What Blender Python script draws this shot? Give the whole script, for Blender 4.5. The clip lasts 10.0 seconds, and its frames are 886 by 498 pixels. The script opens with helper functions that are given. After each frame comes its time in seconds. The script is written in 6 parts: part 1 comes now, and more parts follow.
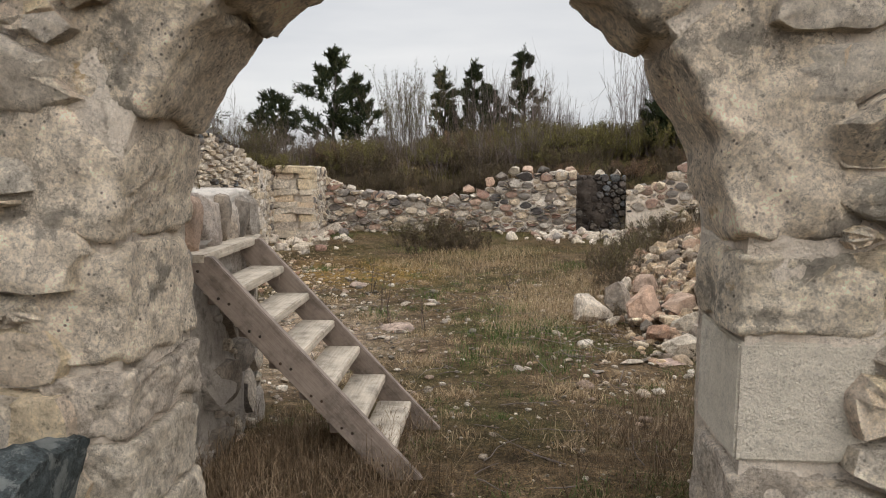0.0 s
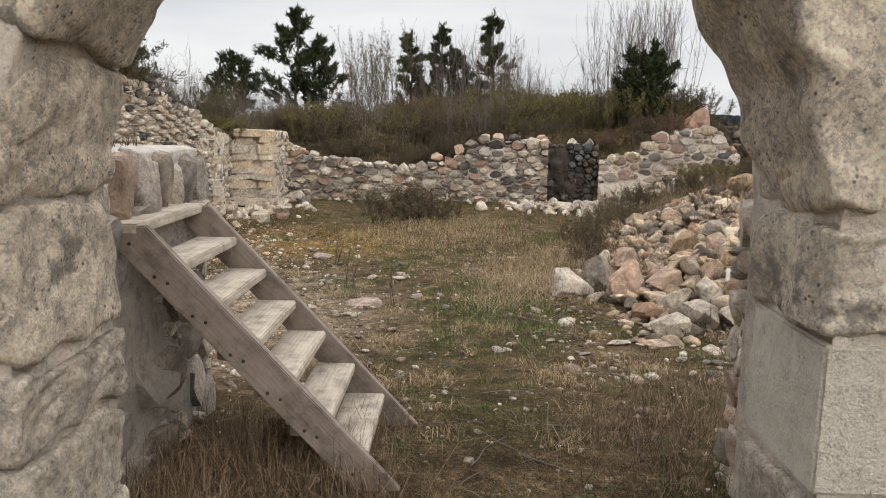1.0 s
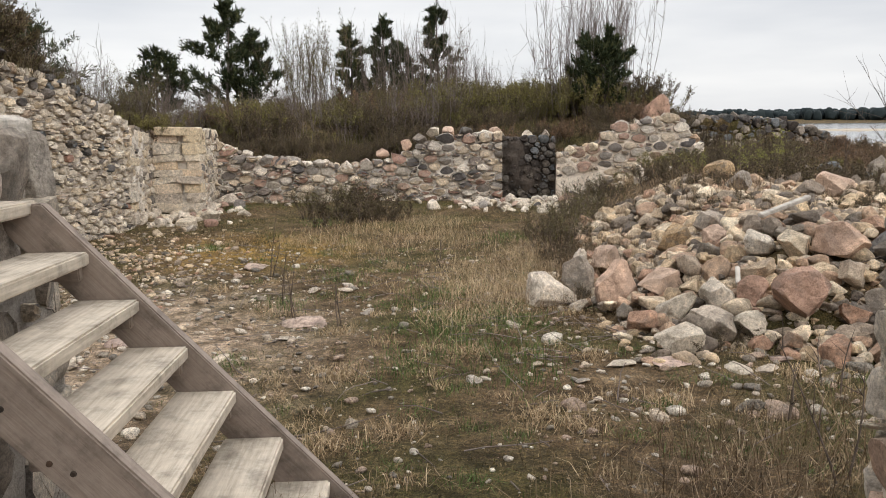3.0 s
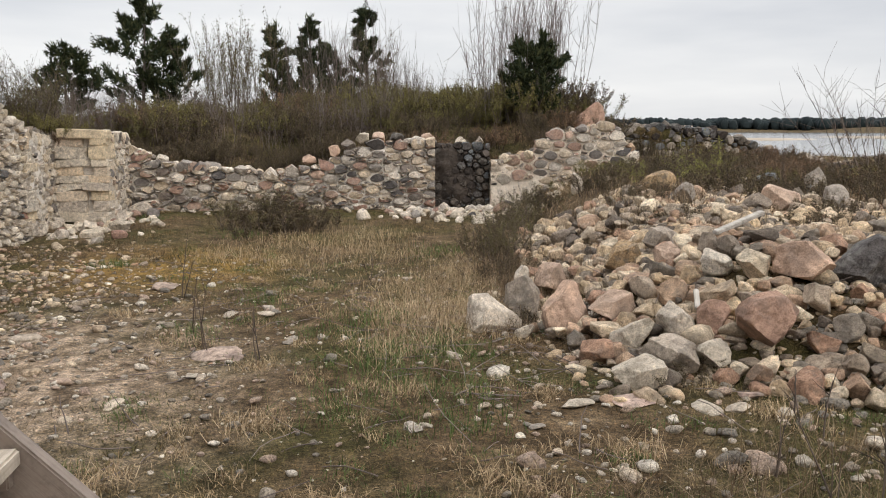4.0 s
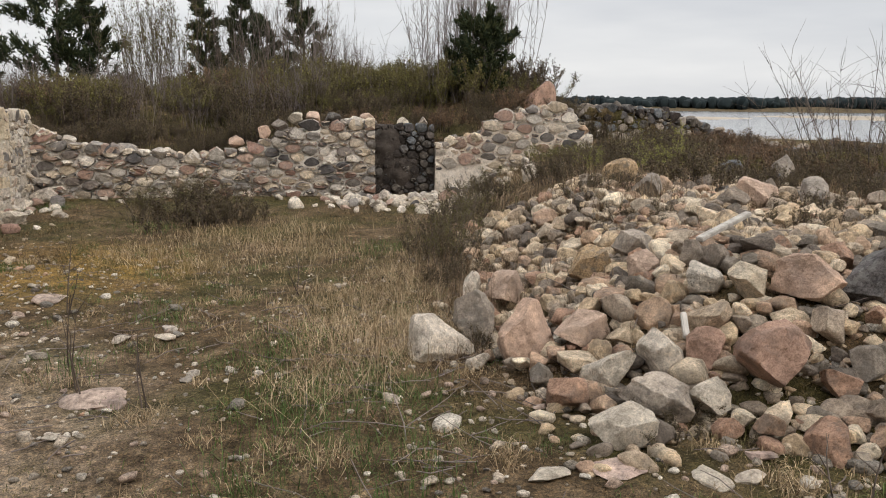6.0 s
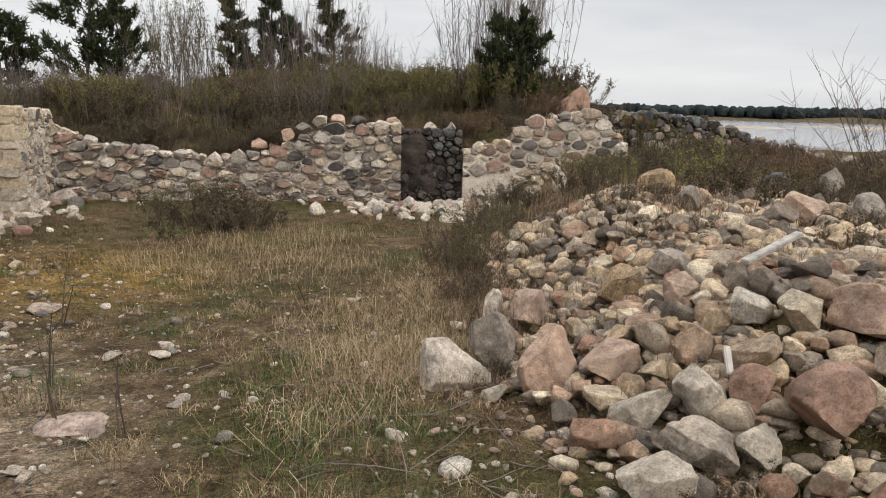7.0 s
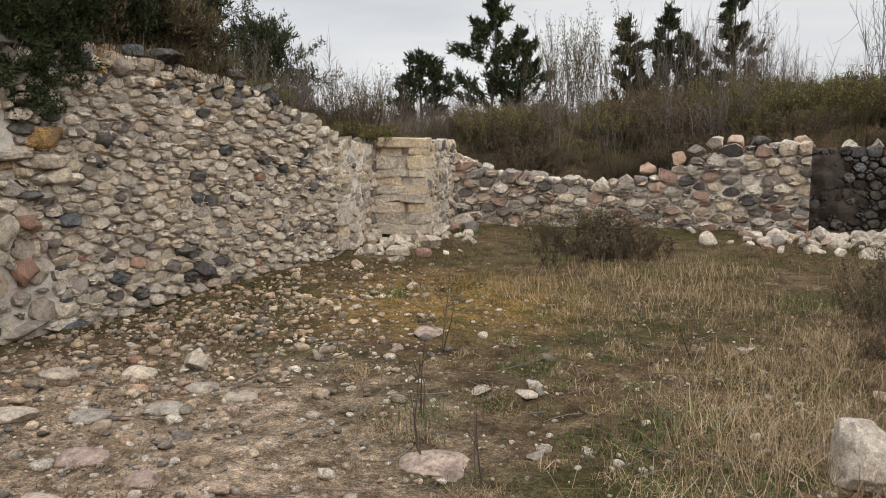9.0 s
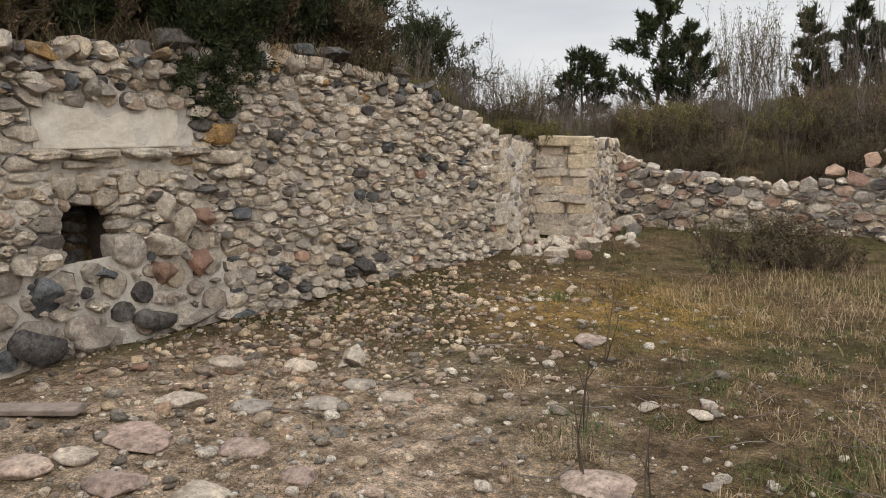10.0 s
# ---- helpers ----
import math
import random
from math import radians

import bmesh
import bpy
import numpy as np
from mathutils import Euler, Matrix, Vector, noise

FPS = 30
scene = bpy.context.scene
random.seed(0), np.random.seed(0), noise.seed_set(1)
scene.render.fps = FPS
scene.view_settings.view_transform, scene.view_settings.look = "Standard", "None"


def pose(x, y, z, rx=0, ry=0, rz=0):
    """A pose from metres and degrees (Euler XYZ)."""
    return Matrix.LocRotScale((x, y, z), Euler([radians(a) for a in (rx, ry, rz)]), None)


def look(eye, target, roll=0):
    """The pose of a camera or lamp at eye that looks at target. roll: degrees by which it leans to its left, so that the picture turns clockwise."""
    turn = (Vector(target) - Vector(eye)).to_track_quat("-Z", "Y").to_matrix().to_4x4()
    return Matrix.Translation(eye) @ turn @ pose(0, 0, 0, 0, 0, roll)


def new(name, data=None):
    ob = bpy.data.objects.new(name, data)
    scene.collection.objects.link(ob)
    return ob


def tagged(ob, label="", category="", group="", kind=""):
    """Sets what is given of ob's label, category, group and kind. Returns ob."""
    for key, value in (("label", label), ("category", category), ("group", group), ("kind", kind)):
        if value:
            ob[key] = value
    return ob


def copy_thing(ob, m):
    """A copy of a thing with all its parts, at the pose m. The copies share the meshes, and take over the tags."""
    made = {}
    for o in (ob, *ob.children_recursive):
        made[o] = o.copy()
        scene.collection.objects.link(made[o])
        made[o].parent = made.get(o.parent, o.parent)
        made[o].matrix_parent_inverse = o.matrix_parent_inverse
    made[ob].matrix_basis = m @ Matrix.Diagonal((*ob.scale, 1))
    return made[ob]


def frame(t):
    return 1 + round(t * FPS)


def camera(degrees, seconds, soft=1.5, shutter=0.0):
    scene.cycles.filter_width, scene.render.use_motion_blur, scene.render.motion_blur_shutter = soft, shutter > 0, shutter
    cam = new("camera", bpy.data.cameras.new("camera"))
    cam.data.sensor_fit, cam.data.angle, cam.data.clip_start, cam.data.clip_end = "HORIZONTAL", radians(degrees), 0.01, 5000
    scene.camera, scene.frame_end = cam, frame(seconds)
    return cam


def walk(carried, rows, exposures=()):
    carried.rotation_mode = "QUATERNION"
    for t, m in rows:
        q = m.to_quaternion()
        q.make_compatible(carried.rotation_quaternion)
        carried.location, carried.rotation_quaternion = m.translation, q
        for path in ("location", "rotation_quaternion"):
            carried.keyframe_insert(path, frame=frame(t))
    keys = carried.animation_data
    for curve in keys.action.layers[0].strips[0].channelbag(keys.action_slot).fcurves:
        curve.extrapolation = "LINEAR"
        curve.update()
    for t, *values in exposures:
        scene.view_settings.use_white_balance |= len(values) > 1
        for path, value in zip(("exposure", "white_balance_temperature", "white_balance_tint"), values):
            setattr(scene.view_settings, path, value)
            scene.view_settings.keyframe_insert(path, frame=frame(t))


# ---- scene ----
cam = camera(59.2, 10.0, 1.0)
PATH = [
    (0, (0.428, 0.544, 1.855), (0.26, 2.821, 1.577), -0.3),
    (0.5, (0.347, 0.822, 1.819), (0.223, 3.098, 1.512), 0.4),
    (1, (0.305, 1.119, 1.787), (0.247, 3.389, 1.421), 0.6),
    (1.5, (0.282, 1.46, 1.72), (0.215, 3.726, 1.327), 0.3),
    (2, (0.202, 1.758, 1.686), (0.161, 4.019, 1.267), 0.0),
    (2.2, (0.172, 1.885, 1.673), (0.191, 4.15, 1.279), 0.0),
    (3.5, (0.215, 2.709, 1.589), (0.371, 4.976, 1.233), -0.8),
    (4, (0.205, 3.046, 1.627), (0.515, 5.298, 1.279), -0.0),
    (4.5, (0.256, 3.333, 1.619), (0.63, 5.568, 1.229), 0.1),
    (5, (0.343, 3.618, 1.651), (0.731, 5.847, 1.235), -0.3),
    (5.5, (0.362, 3.894, 1.663), (0.808, 6.109, 1.233), 0.3),
    (5.7, (0.371, 3.997, 1.688), (0.842, 6.209, 1.268), 0.5),
    (6.8, (0.562, 4.432, 1.696), (0.996, 6.654, 1.29), 1.2),
    (7, (0.591, 4.56, 1.688), (0.971, 6.792, 1.287), 1.3),
    (7.5, (0.605, 4.839, 1.681), (0.861, 7.091, 1.288), 1.2),
    (8, (0.593, 4.955, 1.687), (0.653, 7.224, 1.313), -0.1),
    (8.5, (0.614, 5.046, 1.705), (0.204, 7.279, 1.344), -1.0),
    (9, (0.628, 5.103, 1.709), (-0.103, 7.256, 1.368), -1.0),
    (9.5, (0.576, 5.176, 1.688), (-0.399, 7.229, 1.334), -1.1),
    (10, (0.475, 5.289, 1.687), (-0.665, 7.259, 1.352), -0.9),
]
EXPOSURES = [(0.0, -0.12), (1.0, 0.0), (2.0, 0.14), (3.5, 0.06), (4.5, 0.0), (5.5, -0.07), (7.5, -0.05), (8.5, -0.08), (10.0, -0.13)]
walk(cam, [(t, look(eye, target, roll)) for t, eye, target, roll in PATH], EXPOSURES)

# ---- light: an overcast sky ----
SUN_EL, SUN_ROT = radians(31), radians(139)
world = bpy.data.worlds.new("world")
scene.world = world
world.use_nodes = True
wn, wl = world.node_tree.nodes, world.node_tree.links
wn.clear()
sky = wn.new("ShaderNodeTexSky")
sky.sky_type, sky.sun_disc = "NISHITA", False
sky.sun_elevation, sky.sun_rotation = SUN_EL, SUN_ROT
wtc = wn.new("ShaderNodeTexCoord")
wmap = wn.new("ShaderNodeMapping")
wmap.inputs["Scale"].default_value = (1.6, 1.6, 9.0)
wnoise = wn.new("ShaderNodeTexNoise")
wnoise.inputs["Scale"].default_value = 1.3
wnoise.inputs["Detail"].default_value = 5
wramp = wn.new("ShaderNodeValToRGB")
wramp.color_ramp.elements[0].position, wramp.color_ramp.elements[1].position = 0.32, 0.68
wramp.color_ramp.elements[0].color = (6.6, 6.75, 7.1, 1)
wramp.color_ramp.elements[1].color = (9.0, 8.95, 8.95, 1)
wmix = wn.new("ShaderNodeMixRGB")
wmix.inputs[0].default_value = 0.93
wbg = wn.new("ShaderNodeBackground")
wbg.inputs["Strength"].default_value = 0.105
wout = wn.new("ShaderNodeOutputWorld")
wl.new(wtc.outputs["Generated"], wmap.inputs[0])
wl.new(wmap.outputs[0], wnoise.inputs["Vector"])
wl.new(wnoise.outputs["Fac"], wramp.inputs[0])
wl.new(sky.outputs[0], wmix.inputs[1])
wl.new(wramp.outputs[0], wmix.inputs[2])
# an overcast sky is brighter overhead than at the horizon
wsep = wn.new("ShaderNodeSeparateXYZ")
wgrad = wn.new("ShaderNodeMapRange")
wgrad.inputs["From Min"].default_value, wgrad.inputs["From Max"].default_value = 0.25, 1.0
wgrad.inputs["To Min"].default_value, wgrad.inputs["To Max"].default_value = 1.0, 3.0
wmul = wn.new("ShaderNodeVectorMath")
wmul.operation = "SCALE"
wl.new(wtc.outputs["Generated"], wsep.inputs[0])
wl.new(wsep.outputs["Z"], wgrad.inputs["Value"])
wl.new(wmix.outputs[0], wmul.inputs[0])
wl.new(wgrad.outputs[0], wmul.inputs["Scale"])
wl.new(wmul.outputs[0], wbg.inputs[0])
wl.new(wbg.outputs[0], wout.inputs[0])
sun = new("sun", bpy.data.lights.new("sun", "SUN"))
sun.data.energy, sun.data.angle, sun.data.color = 1.35, radians(45), (1.0, 0.94, 0.86)
sun.matrix_world = look((0, 0, 30), (-13, 15, 30 - 12))

# ---- materials ----
def nd(nt, kind, **vals):
    n = nt.nodes.new(kind)
    for k, v in vals.items():
        n.inputs[k.replace("_", " ")].default_value = v
    return n


def base_mat(name, rough=0.9, spec=0.25):
    m = bpy.data.materials.new(name)
    m.use_nodes = True
    nt = m.node_tree
    b = nt.nodes["Principled BSDF"]
    b.inputs["Roughness"].default_value = rough
    b.inputs["Specular IOR Level"].default_value = spec
    return m, nt, b


def ramp(nt, src, stops, interp="LINEAR"):
    r = nt.nodes.new("ShaderNodeValToRGB")
    r.color_ramp.interpolation = interp
    el = r.color_ramp.elements
    while len(el) < len(stops):
        el.new(0.5)
    for e, (p, c) in zip(el, stops):
        e.position = p
        e.color = (*c, 1) if len(c) == 3 else c
    nt.links.new(src, r.inputs[0])
    return r.outputs[0]


def mix(nt, fac, a, b, mode="MIX"):
    n = nt.nodes.new("ShaderNodeMixRGB")
    n.blend_type = mode
    for i, v in ((0, fac), (1, a), (2, b)):
        if isinstance(v, bpy.types.NodeSocket):
            nt.links.new(v, n.inputs[i])
        elif i == 0:
            n.inputs[0].default_value = v
        else:
            n.inputs[i].default_value = (*v, 1)
    return n.outputs[0]


def noise_tex(nt, scale, detail=6, rough=0.6, vec=None):
    n = nd(nt, "ShaderNodeTexNoise", Scale=scale, Detail=detail, Roughness=rough)
    if vec is None:
        vec = nt.nodes.new("ShaderNodeNewGeometry").outputs["Position"]
    nt.links.new(vec, n.inputs["Vector"])
    return n.outputs["Fac"]


def rand_val(nt):
    """A random number for each object or loose piece."""
    a = nt.nodes.new("ShaderNodeObjectInfo").outputs["Random"]
    b = nt.nodes.new("ShaderNodeNewGeometry").outputs["Random Per Island"]
    s = nt.nodes.new("ShaderNodeMath")
    s.operation = "ADD"
    nt.links.new(a, s.inputs[0]), nt.links.new(b, s.inputs[1])
    f = nt.nodes.new("ShaderNodeMath")
    f.operation = "FRACT"
    nt.links.new(s.outputs[0], f.inputs[0])
    return f.outputs[0]


def bump(nt, b, heights, dist=0.02):
    """heights: (socket, strength) pairs, chained."""
    prev = None
    for src, strength in heights:
        n = nd(nt, "ShaderNodeBump", Strength=strength, Distance=dist)
        nt.links.new(src, n.inputs["Height"])
        if prev is not None:
            nt.links.new(prev, n.inputs["Normal"])
        prev = n.outputs[0]
    nt.links.new(prev, b.inputs["Normal"])


def pit_mask(nt, amount):
    """Small dark holes and cracks of weathered limestone, in clusters."""
    pos = nt.nodes.new("ShaderNodeNewGeometry").outputs["Position"]
    vo = nd(nt, "ShaderNodeTexVoronoi", Scale=42.0)
    nt.links.new(pos, vo.inputs["Vector"])
    hole = ramp(nt, vo.outputs["Distance"], [(0.14, (1, 1, 1)), (0.27, (0, 0, 0))])
    where = ramp(nt, noise_tex(nt, 7.0, 4), [(0.48, (0, 0, 0)), (0.58, (amount,) * 3)])
    crack = ramp(nt, noise_tex(nt, 5.0, 10, 0.68), [(0.488, (0, 0, 0)), (0.498, (amount * 0.75,) * 3), (0.508, (0, 0, 0))])
    return mix(nt, 1.0, mix(nt, 1.0, hole, where, "MULTIPLY"), crack, "LIGHTEN")


def stone_mat(name, palette, lichen=0.35, grain=0.7, lich_col=(0.16, 0.155, 0.14), bumpy=0.5, pscale=9.0, mott=1.0, orange=0.0, tone_lo=0.5, cover=0.515, pits=0.0):
    """Weathered stone: its hue goes by the piece, with grain, pits, grey lichen and stains over it."""
    m, nt, b = base_mat(name, 0.92, 0.2)
    n = len(palette)
    hue = ramp(nt, rand_val(nt), [(i / n, c) for i, c in enumerate(palette)], "CONSTANT")
    big = noise_tex(nt, 5.0, 5, 0.6)
    tone = ramp(nt, big, [(0.3, (tone_lo, tone_lo * 0.97, tone_lo * 0.93)), (0.52, (0.95, 0.94, 0.93)), (0.7, (1.25, 1.23, 1.18))])
    col = mix(nt, 1.0, hue, tone, "MULTIPLY")
    mid = noise_tex(nt, 24.0, 8, 0.75)
    col = mix(nt, 1.0, col, ramp(nt, mid, [(0.34, tuple(1 - mott * q for q in (0.55, 0.57, 0.59))), (0.5, (0.97, 0.96, 0.95)), (0.64, tuple(1 + mott * q for q in (0.35, 0.33, 0.29)))]), "MULTIPLY")
    fine = noise_tex(nt, 90.0, 4, 0.75)
    speck = ramp(nt, fine, [(0.40, (0.3, 0.29, 0.28)), (0.5, (0.95, 0.94, 0.93)), (0.62, (1.35, 1.33, 1.3))])
    col = mix(nt, grain, col, mix(nt, 1.0, col, speck, "MULTIPLY"))
    patch = noise_tex(nt, pscale, 10, 0.72)
    mask = ramp(nt, patch, [(cover, (0, 0, 0)), (cover + 0.045, (lichen, lichen, lichen)), (cover + 0.235, (min(1, lichen * 1.7),) * 3)])
    col = mix(nt, mask, col, lich_col)
    if orange:
        spot = ramp(nt, noise_tex(nt, 4.3, 8, 0.7), [(0.64, (0, 0, 0)), (0.70, (orange,) * 3)])
        col = mix(nt, spot, col, (0.46, 0.26, 0.05))
    if pits:
        col = mix(nt, pit_mask(nt, pits), col, (0.07, 0.06, 0.05))
    nt.links.new(col, b.inputs["Base Color"])
    bump(nt, b, [(patch, bumpy), (mid, bumpy * 0.8), (fine, bumpy * 0.5)], 0.05)
    return m


def mortar_mat(name, c0, c1, dark=0.4, pits=0.0):
    m, nt, b = base_mat(name, 0.95, 0.15)
    a = noise_tex(nt, 3.0, 6, 0.65)
    col = ramp(nt, a, [(0.3, c0), (0.7, c1)])
    st = noise_tex(nt, 14.0, 8, 0.7)
    mask = ramp(nt, st, [(0.5, (0, 0, 0)), (0.72, (dark,) * 3)])
    col = mix(nt, mask, col, (0.13, 0.12, 0.11))
    fine = noise_tex(nt, 120.0, 3, 0.7)
    col = mix(nt, 0.35, col, mix(nt, 1.0, col, ramp(nt, fine, [(0.3, (0.5,) * 3), (0.65, (1.2,) * 3)]), "MULTIPLY"))
    if pits:
        col = mix(nt, pit_mask(nt, pits), col, (0.12, 0.10, 0.085))
    nt.links.new(col, b.inputs["Base Color"])
    bump(nt, b, [(a, 0.8), (st, 0.9), (fine, 0.45)], 0.05)
    return m


CREAM, WHITE, PALE = (0.53, 0.44, 0.33), (0.66, 0.60, 0.52), (0.47, 0.425, 0.37)
GREY, DARK, SLATE = (0.30, 0.275, 0.25), (0.10, 0.092, 0.09), (0.13, 0.14, 0.15)
PINK, RED, OCHRE = (0.42, 0.305, 0.24), (0.34, 0.20, 0.155), (0.42, 0.27, 0.12)
M_WALL = stone_mat("wall_stone", [(0.62, 0.55, 0.46), (0.66, 0.56, 0.43), (0.58, 0.52, 0.44), (0.50, 0.445, 0.38), (0.64, 0.57, 0.47), (0.74, 0.67, 0.57), (0.42, 0.375, 0.33), (0.62, 0.55, 0.46), (0.56, 0.45, 0.36), (0.6, 0.54, 0.46), (0.74, 0.67, 0.57), (0.66, 0.56, 0.43), (0.40, 0.36, 0.315), (0.62, 0.55, 0.46), (0.68, 0.58, 0.45), (0.2, 0.18, 0.165)], 0.2, 0.4, (0.22, 0.2, 0.18), 0.7, 9.0, 0.8, 0.0, 0.92, 0.55)
M_BACK = stone_mat("back_wall_stone", [(0.6, 0.5, 0.38), PINK, (0.72, 0.65, 0.56), GREY, (0.20, 0.18, 0.165), CREAM, PALE, (0.33, 0.21, 0.165), WHITE, GREY, DARK, PALE, (0.38, 0.26, 0.205), (0.62, 0.53, 0.42), (0.24, 0.205, 0.18)], 0.3, 0.5, (0.2, 0.18, 0.16), 0.6, 9.0, 0.8, 0.0, 0.75, 0.53)
M_PILE = stone_mat("pile_stone", [(0.744, 0.612, 0.452), (0.521, 0.360, 0.254), (0.645, 0.492, 0.328), (0.298, 0.246, 0.198), (0.496, 0.408, 0.311), (0.558, 0.396, 0.277), (0.174, 0.144, 0.119), (0.694, 0.540, 0.362), (0.422, 0.342, 0.266), (0.800, 0.684, 0.520), (0.446, 0.282, 0.198), (0.273, 0.234, 0.192), (0.744, 0.600, 0.429), (0.595, 0.468, 0.339)], 0.35, 0.4, (0.16, 0.14, 0.12), 0.8, 7.0, 0.7)
M_LIME = stone_mat("limestone", [(0.70, 0.61, 0.49), (0.76, 0.69, 0.59), (0.72, 0.61, 0.46), (0.66, 0.58, 0.49), (0.76, 0.68, 0.57)], 0.35, 0.3, (0.2, 0.18, 0.155), 0.9, 7.0, 0.8, 0.0, 0.72, 0.54, 0.6)
M_ARCH = stone_mat("arch_stone", [(0.92, 0.80, 0.65), (0.88, 0.77, 0.63), (0.94, 0.83, 0.68), (0.86, 0.76, 0.62)], 0.62, 0.35, (0.20, 0.18, 0.155), 1.0, 3.4, 0.7, 0.6, 0.8, 0.545, 0.8)
M_CREAM = stone_mat("cream_limestone", [(0.86, 0.70, 0.52), (0.86, 0.76, 0.62), (0.80, 0.67, 0.54), (0.84, 0.70, 0.50), (0.76, 0.68, 0.58), (0.86, 0.73, 0.58)], 0.25, 0.22, (0.26, 0.225, 0.19), 1.0, 5.0, 0.6, 0.0, 0.78, 0.55, 0.6)
M_PALEBAND = stone_mat("banded_pale_gneiss", [(0.58, 0.52, 0.46), (0.50, 0.44, 0.39), (0.62, 0.55, 0.48)], 0.5, 0.4, (0.25, 0.2, 0.17), 0.6, 4.0, 0.9)
# near-black stone colours, for the doorway infill and the ridge
M_BLACKISH = stone_mat("blackish_stone", [(0.06, 0.05, 0.045), (0.10, 0.085, 0.075), (0.045, 0.038, 0.034), (0.16, 0.14, 0.12)], 0.3, 0.5, (0.05, 0.042, 0.036))
M_WHITE = stone_mat("white_stone", [(0.76, 0.67, 0.56), (0.70, 0.62, 0.51)], 0.4, 0.35, (0.2, 0.18, 0.15), 0.8, 5.0, 0.7)
M_PINK = stone_mat("pink_granite", [(0.52, 0.365, 0.275), (0.54, 0.40, 0.31)], 0.35, 0.35, (0.16, 0.13, 0.11), 0.5, 6.0, 0.6)
M_RED = stone_mat("red_granite", [(0.42, 0.25, 0.185), (0.43, 0.28, 0.21)], 0.4, 0.35, (0.14, 0.11, 0.095), 0.5, 6.0, 0.6)
M_GREY = stone_mat("grey_stone", [(0.38, 0.325, 0.27), (0.31, 0.27, 0.23)], 0.4, 0.35, (0.13, 0.12, 0.105), 0.5, 7.0, 0.7)
M_DARK = stone_mat("dark_stone", [DARK, SLATE, (0.11, 0.10, 0.09)], 0.3, 0.5, (0.25, 0.24, 0.22))
M_MORTAR = mortar_mat("mortar", (0.66, 0.59, 0.51), (0.88, 0.81, 0.72), 0.5)
M_ARCHMORTAR = mortar_mat("arch_mortar", (0.74, 0.62, 0.50), (0.92, 0.82, 0.70), 0.35, 0.6)
M_PLASTER = mortar_mat("grey_render", (0.34, 0.30, 0.26), (0.56, 0.50, 0.435), 0.75)
M_LIMEPLASTER = mortar_mat("lime_plaster", (0.82, 0.73, 0.60), (0.92, 0.85, 0.74), 0.2)
M_CONCRETE = mortar_mat("cast_block", (0.66, 0.59, 0.48), (0.80, 0.72, 0.60), 0.3, 0.3)


def plain_mat(name, stops, scale, rough=0.9, bscale=40.0, bs=0.3, per_piece=True):
    m, nt, b = base_mat(name, rough, 0.2)
    col = ramp(nt, rand_val(nt), stops) if per_piece else ramp(nt, noise_tex(nt, scale), stops)
    col = mix(nt, 0.5, col, mix(nt, 1.0, col, ramp(nt, noise_tex(nt, scale), [(0.3, (0.5,) * 3), (0.7, (1.35,) * 3)]), "MULTIPLY"))
    nt.links.new(col, b.inputs["Base Color"])
    bump(nt, b, [(noise_tex(nt, bscale), bs)], 0.01)
    return m


def turf_mat():
    """Short turf: green, brown and straw blades in patches."""
    m, nt, b = base_mat("short_grass", 0.95, 0.15)
    rnd = rand_val(nt)
    green = ramp(nt, rnd, [(0, (0.03, 0.035, 0.010)), (0.6, (0.085, 0.085, 0.024)), (1, (0.17, 0.145, 0.06))])
    brown = ramp(nt, rnd, [(0, (0.04, 0.027, 0.014)), (0.6, (0.105, 0.072, 0.038)), (1, (0.24, 0.165, 0.09))])
    straw = ramp(nt, rnd, [(0, (0.12, 0.082, 0.04)), (0.6, (0.26, 0.18, 0.092)), (1, (0.46, 0.335, 0.19))])
    col = mix(nt, ramp(nt, noise_tex(nt, 0.9, 5, 0.6), [(0.44, (0, 0, 0)), (0.56, (1, 1, 1))]), brown, green)
    col = mix(nt, ramp(nt, noise_tex(nt, 2.1, 6, 0.7), [(0.50, (0, 0, 0)), (0.61, (0.9,) * 3)]), col, straw)
    nt.links.new(col, b.inputs["Base Color"])
    return m


def wood_mat(name, c0, c1):
    m, nt, b = base_mat(name, 0.85, 0.2)
    tc = nt.nodes.new("ShaderNodeTexCoord").outputs["Object"]
    mp = nd(nt, "ShaderNodeMapping", Scale=(2.0, 28.0, 28.0))
    nt.links.new(tc, mp.inputs[0])
    g = noise_tex(nt, 2.2, 6, 0.65, mp.outputs[0])
    col = ramp(nt, g, [(0.25, tuple(0.65 * v for v in c0)), (0.4, c0), (0.7, c1)])
    st = noise_tex(nt, 9.0, 9, 0.7)
    col = mix(nt, 1.0, col, ramp(nt, st, [(0.34, (0.58,) * 3), (0.5, (0.98,) * 3), (0.65, (1.15,) * 3)]), "MULTIPLY")
    nt.links.new(col, b.inputs["Base Color"])
    bump(nt, b, [(g, 0.5)], 0.006)
    return m


M_TREAD = wood_mat("weathered_tread_wood", (0.45, 0.385, 0.305), (0.62, 0.545, 0.445))
M_STRING = wood_mat("brown_grey_stringer_wood", (0.25, 0.2, 0.165), (0.32, 0.265, 0.225))
M_BARK = plain_mat("bark", [(0, (0.07, 0.055, 0.045)), (1, (0.14, 0.115, 0.10))], 20)
M_TWIG = plain_mat("twigs", [(0, (0.055, 0.042, 0.035)), (0.6, (0.11, 0.085, 0.07)), (1, (0.18, 0.14, 0.11))], 10)
M_TWIGPALE = plain_mat("pale_twigs", [(0, (0.12, 0.095, 0.085)), (1, (0.22, 0.18, 0.16))], 10)
